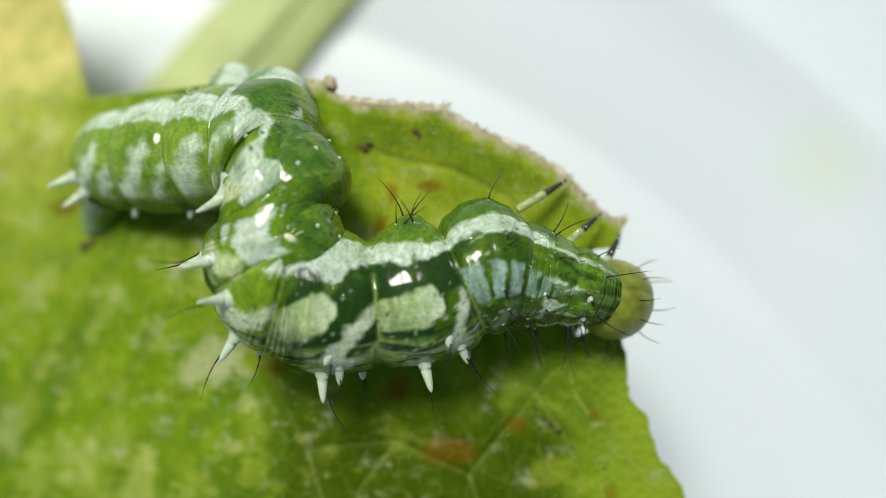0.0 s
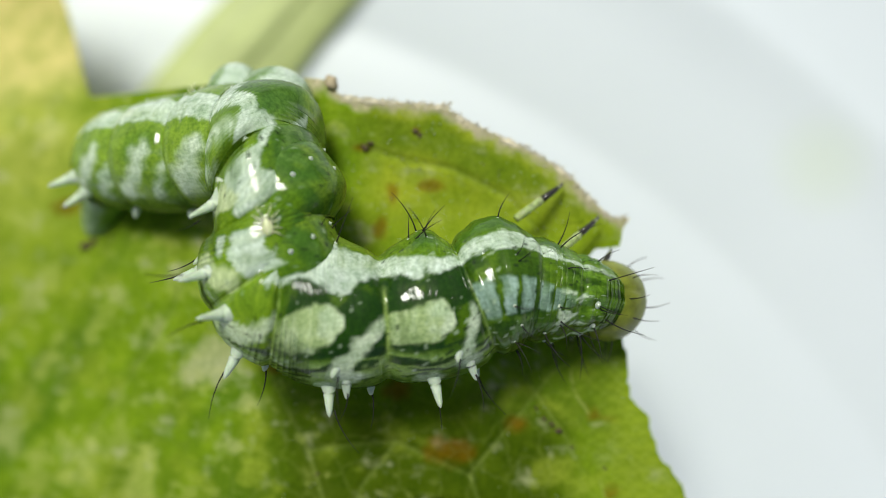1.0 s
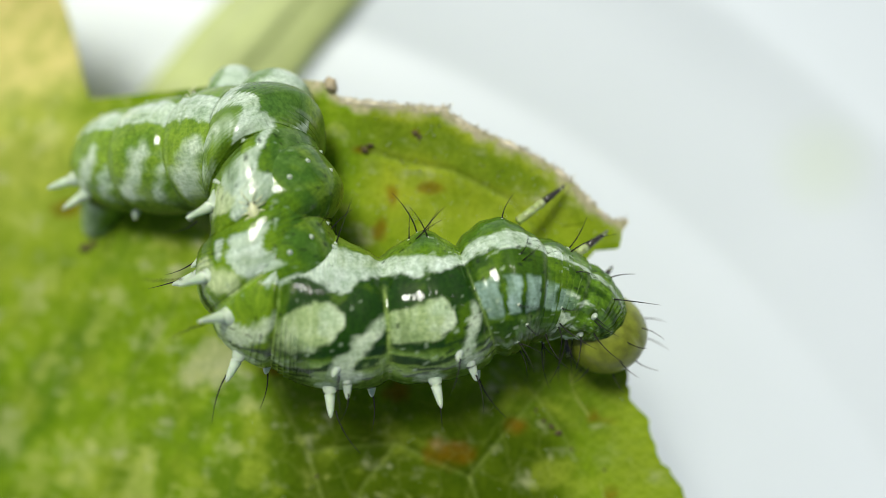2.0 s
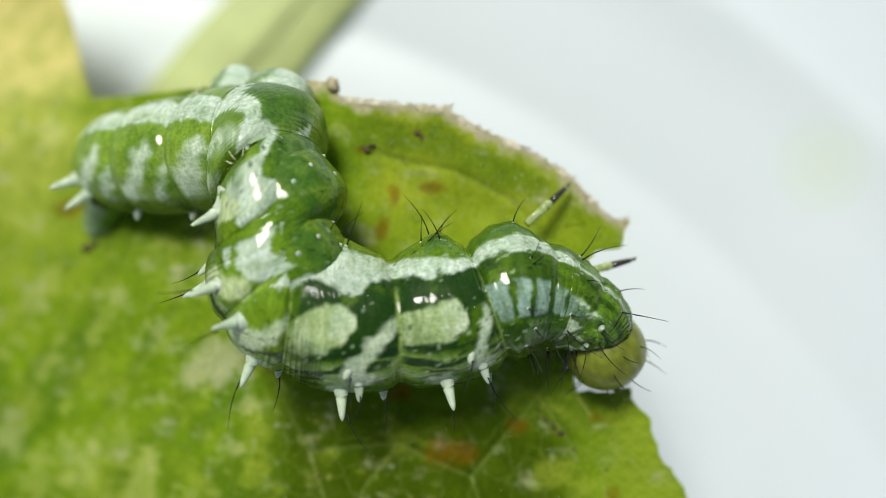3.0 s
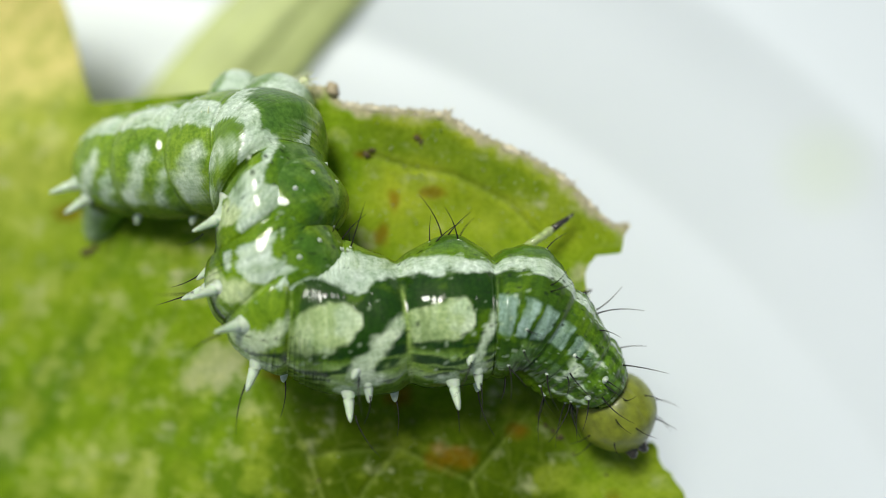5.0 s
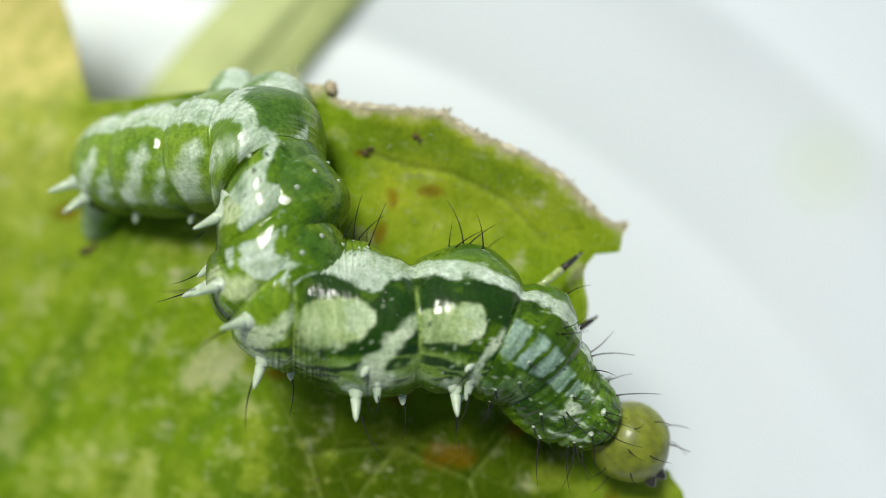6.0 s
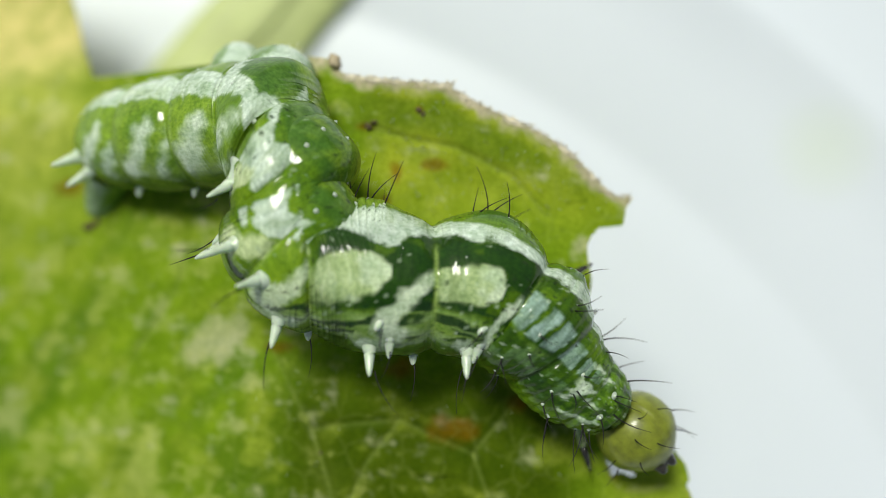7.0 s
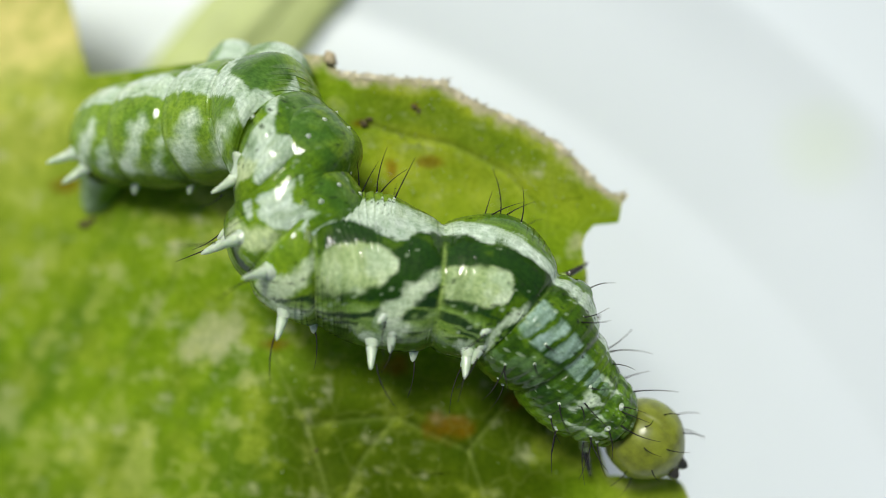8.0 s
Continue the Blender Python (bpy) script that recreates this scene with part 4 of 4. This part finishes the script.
# ---- mites that wander over the caterpillar ----
MITE_PALE = plain("mite_pale", (0.62, 0.66, 0.36), 0.35, 0.2, 0.15, 9000, 0.2)


def build_mite(size):
    ob = new("mite")
    nx, na = 16, 20
    S, A = np.meshgrid(np.linspace(-1, 1, nx), np.linspace(0, 2 * np.pi, na, endpoint=False), indexing="ij")
    R = size * 0.55 * np.clip(1 - np.abs(S) ** 2.2, 0, 1) ** 0.5 * (1 - 0.25 * S)
    V = np.stack([S * size, R * np.cos(A), R * 0.7 * np.sin(A)], -1).reshape(-1, 3) * UNIT
    part("body", mesh_from("body", V, grid_faces(nx, na, True)[:, ::-1], MITE_PALE), ob)
    for side in (-1, 1):
        for x, reach in ((0.7, 0.8), (0.3, 0.3), (-0.1, -0.3), (-0.5, -0.8)):
            pts = [(size * x, side * size * 0.3, 0), (size * (x + reach * 0.4), side * size * 0.95, size * 0.2), (size * (x + reach), side * size * 1.5, -size * 0.35)]
            vs, fs = tube(pts, (1.6, 1.2, 0.7), 5)
            part("leg", mesh_from("leg", vs, fs, MITE_PALE), ob)
        vs, fs = tube([(size * 0.9, side * 3, 2), (size * 1.7, side * size * 0.6, 6), (size * 2.3, side * size * 0.8, 4)], (1.2, 1.0, 0.6), 5)
        part("antenna", mesh_from("antenna", vs, fs, MITE_PALE), ob)
        vs, fs = tube([(size * 0.72, side * size * 0.3, size * 0.2), (size * 0.8, side * size * 0.34, size * 0.26)], (2.4, 1.6), 6)
        part("eye", mesh_from("eye", vs, fs, CLAW), ob)
    tagged(ob, "tiny pale translucent mite walking on the caterpillar", "mite", "mites")
    return ob


# seconds, place, height over the leaf, heading
MITE_ROWS = (
    ((0, 508, 420, 6.1, -150), (0.5, 488, 428, 6.3, -130), (1, 473, 401, 6.3, -100), (1.5, 462, 396, 6.2, -100), (2.8, 430, 313, 5.4, -110), (3.2, 427, 298, 5.0, -100),
     (3.6, 418, 304, 4.6, -130), (4, 398, 312, 3.9, -150), (4.4, 374, 280, 3.3, -120), (4.7, 367, 228, 3.0, -90), (5.8, 392, 230, 3.4, -40), (6.3, 425, 216, 3.9, -60), (6.7, 420, 174, 3.4, -90), (8, 418, 171, 3.4, -90)),
    ((0, 338, 172, 1.2, -60), (1, 341, 170, 1.2, -60), (3.2, 354, 170, 1.3, -40), (3.6, 376, 138, 0.9, -30), (4, 396, 120, 0.6, 0), (4.4, 545, 136, 0.8, 10), (6, 520, 142, 0.9, -100), (8, 514, 104, 0.9, -90)),
)
mites = [build_mite(15), build_mite(10)]


# ---- bitten-off crumbs of the leaf's edge ----
def nudge(x, y):
    p = np.array([[x, y]])
    return x + 7 * float(sway(p, 17.0, 61, 2)[0]), y + 7 * float(sway(p, 17.0, 62, 2)[0])


def crumb_mesh(corners):
    ring = []
    for a, b in zip(corners, corners[1:] + corners[:1]):
        for t in (0, 0.34, 0.67):
            ring.append(nudge(a[0] + (b[0] - a[0]) * t, a[1] + (b[1] - a[1]) * t))
    c = np.mean(ring, axis=0)
    ring = [(c[0] + (x - c[0]) * 1.02, c[1] + (y - c[1]) * 1.02) for x, y in ring]
    n = len(ring)
    xs, ys = np.array([p[0] for p in ring]), np.array([p[1] for p in ring])
    zs = leaf_height(xs, ys)
    zc = float(leaf_height(c[:1], c[1:])[0])
    mid = plan(c[0], c[1], zc)
    vs = [plan(x, y, float(z) - low) - mid for low in (0, 0.26) for (x, y), z in zip(ring, zs)]
    fs = [tuple(range(n - 1, -1, -1)), tuple(range(n, 2 * n))] + [(i, (i + 1) % n, (i + 1) % n + n, i + n) for i in range(n)]
    col = leaf_colors(xs, ys, np.full(n, 40.0))
    return mesh_from("crumb", vs, fs, LEAF, np.concatenate([col, col]), smooth=False), mid, c


def eaten_at(x, y):
    t = float(np.interp(y, (600, 690, 712, 735, 757, 815, 850, 890), (1.7, 2.85, 3.5, 4.1, 4.6, 6.1, 6.6, 7.3)))
    if x > 1155 and y > 770:
        t = float(np.interp(y, (770, 800, 890), (5.6, 7.62, 7.88)))
    nearest = round(t * 2) / 2
    if nearest - 0.03 < t < nearest + 0.14:
        t = nearest + 0.15
    return min(t, 7.88)


def edge_x(line, y):
    l = smooth_line(line, 10)
    order = np.argsort(l[:, 1])
    return float(np.interp(y, l[order, 1], l[order, 0]))


crumbs = []
for y0 in range(600, 892, 22):
    y1 = min(y0 + 22, 904)
    left0, left1 = (float(np.interp(v, (600, 620, 690, 745, 830, 893), (1016, 1012, 1018, 1050, 1062, 1086))) - 12 for v in (y0, y1))
    right0, right1 = edge_x(WHOLE, y0), edge_x(WHOLE, y1)
    n = max(1, round((right0 - left0) / 30))
    for k in range(n):
        a, b = k / n, (k + 1) / n
        corners = [(left0 + (right0 - left0) * a, y0), (left0 + (right0 - left0) * b, y0), (left1 + (right1 - left1) * b, y1), (left1 + (right1 - left1) * a, y1)]
        me, mid, c = crumb_mesh(corners)
        ob = part("crumb", me, leaf, Matrix.Translation(mid))
        crumbs.append((ob, mid, eaten_at(*c)))


# ---- what moves ----
def motions():
    spines = [spine(i) for i in range(len(TIMES))]
    for ob, s0 in rings:
        if s0 < 2.0:
            m = ring_pose(spines[0], s0, 0)
            walk(ob, [(0, m), (8, m)])
        else:
            walk(ob, [(t, ring_pose(pts, s0, t)) for t, pts in zip(TIMES, spines)])
    walk(head, [(r[0], head_pose(r[0])) for r in HEAD])
    for n, leg in enumerate(legs):
        rows = []
        for t, (x0, y0, x1, y1) in zip(TIMES, LEGS[n]):
            a, b = place(t, x0, y0, 1.6 if n < 3 else 0.9), place(t, x1, y1, 1.0 if n < 3 else 0.5)
            rows.append((t, Matrix.Translation(b - (b - a).normalized() * 86 * UNIT) @ (b - a).to_track_quat("X", "Z").to_matrix().to_4x4()))
        walk(leg, rows)
    for ob, path in zip(mites, MITE_ROWS):
        walk(ob, [(t, Matrix.Translation(place(t, x, y, h)) @ pose(0, 0, 0, 0, 0, -a)) for t, x, y, h, a in path])
    for ob, mid, t in crumbs:
        rest = Matrix.Translation(mid)
        rows = [(0, rest), (t - 0.12, rest)]
        for s in [t] + [r[0] for r in HEAD if r[0] > t + 0.05]:
            rows.append((s, Matrix.Translation(head_pose(s).translation)))
        walk(ob, rows)


motions()
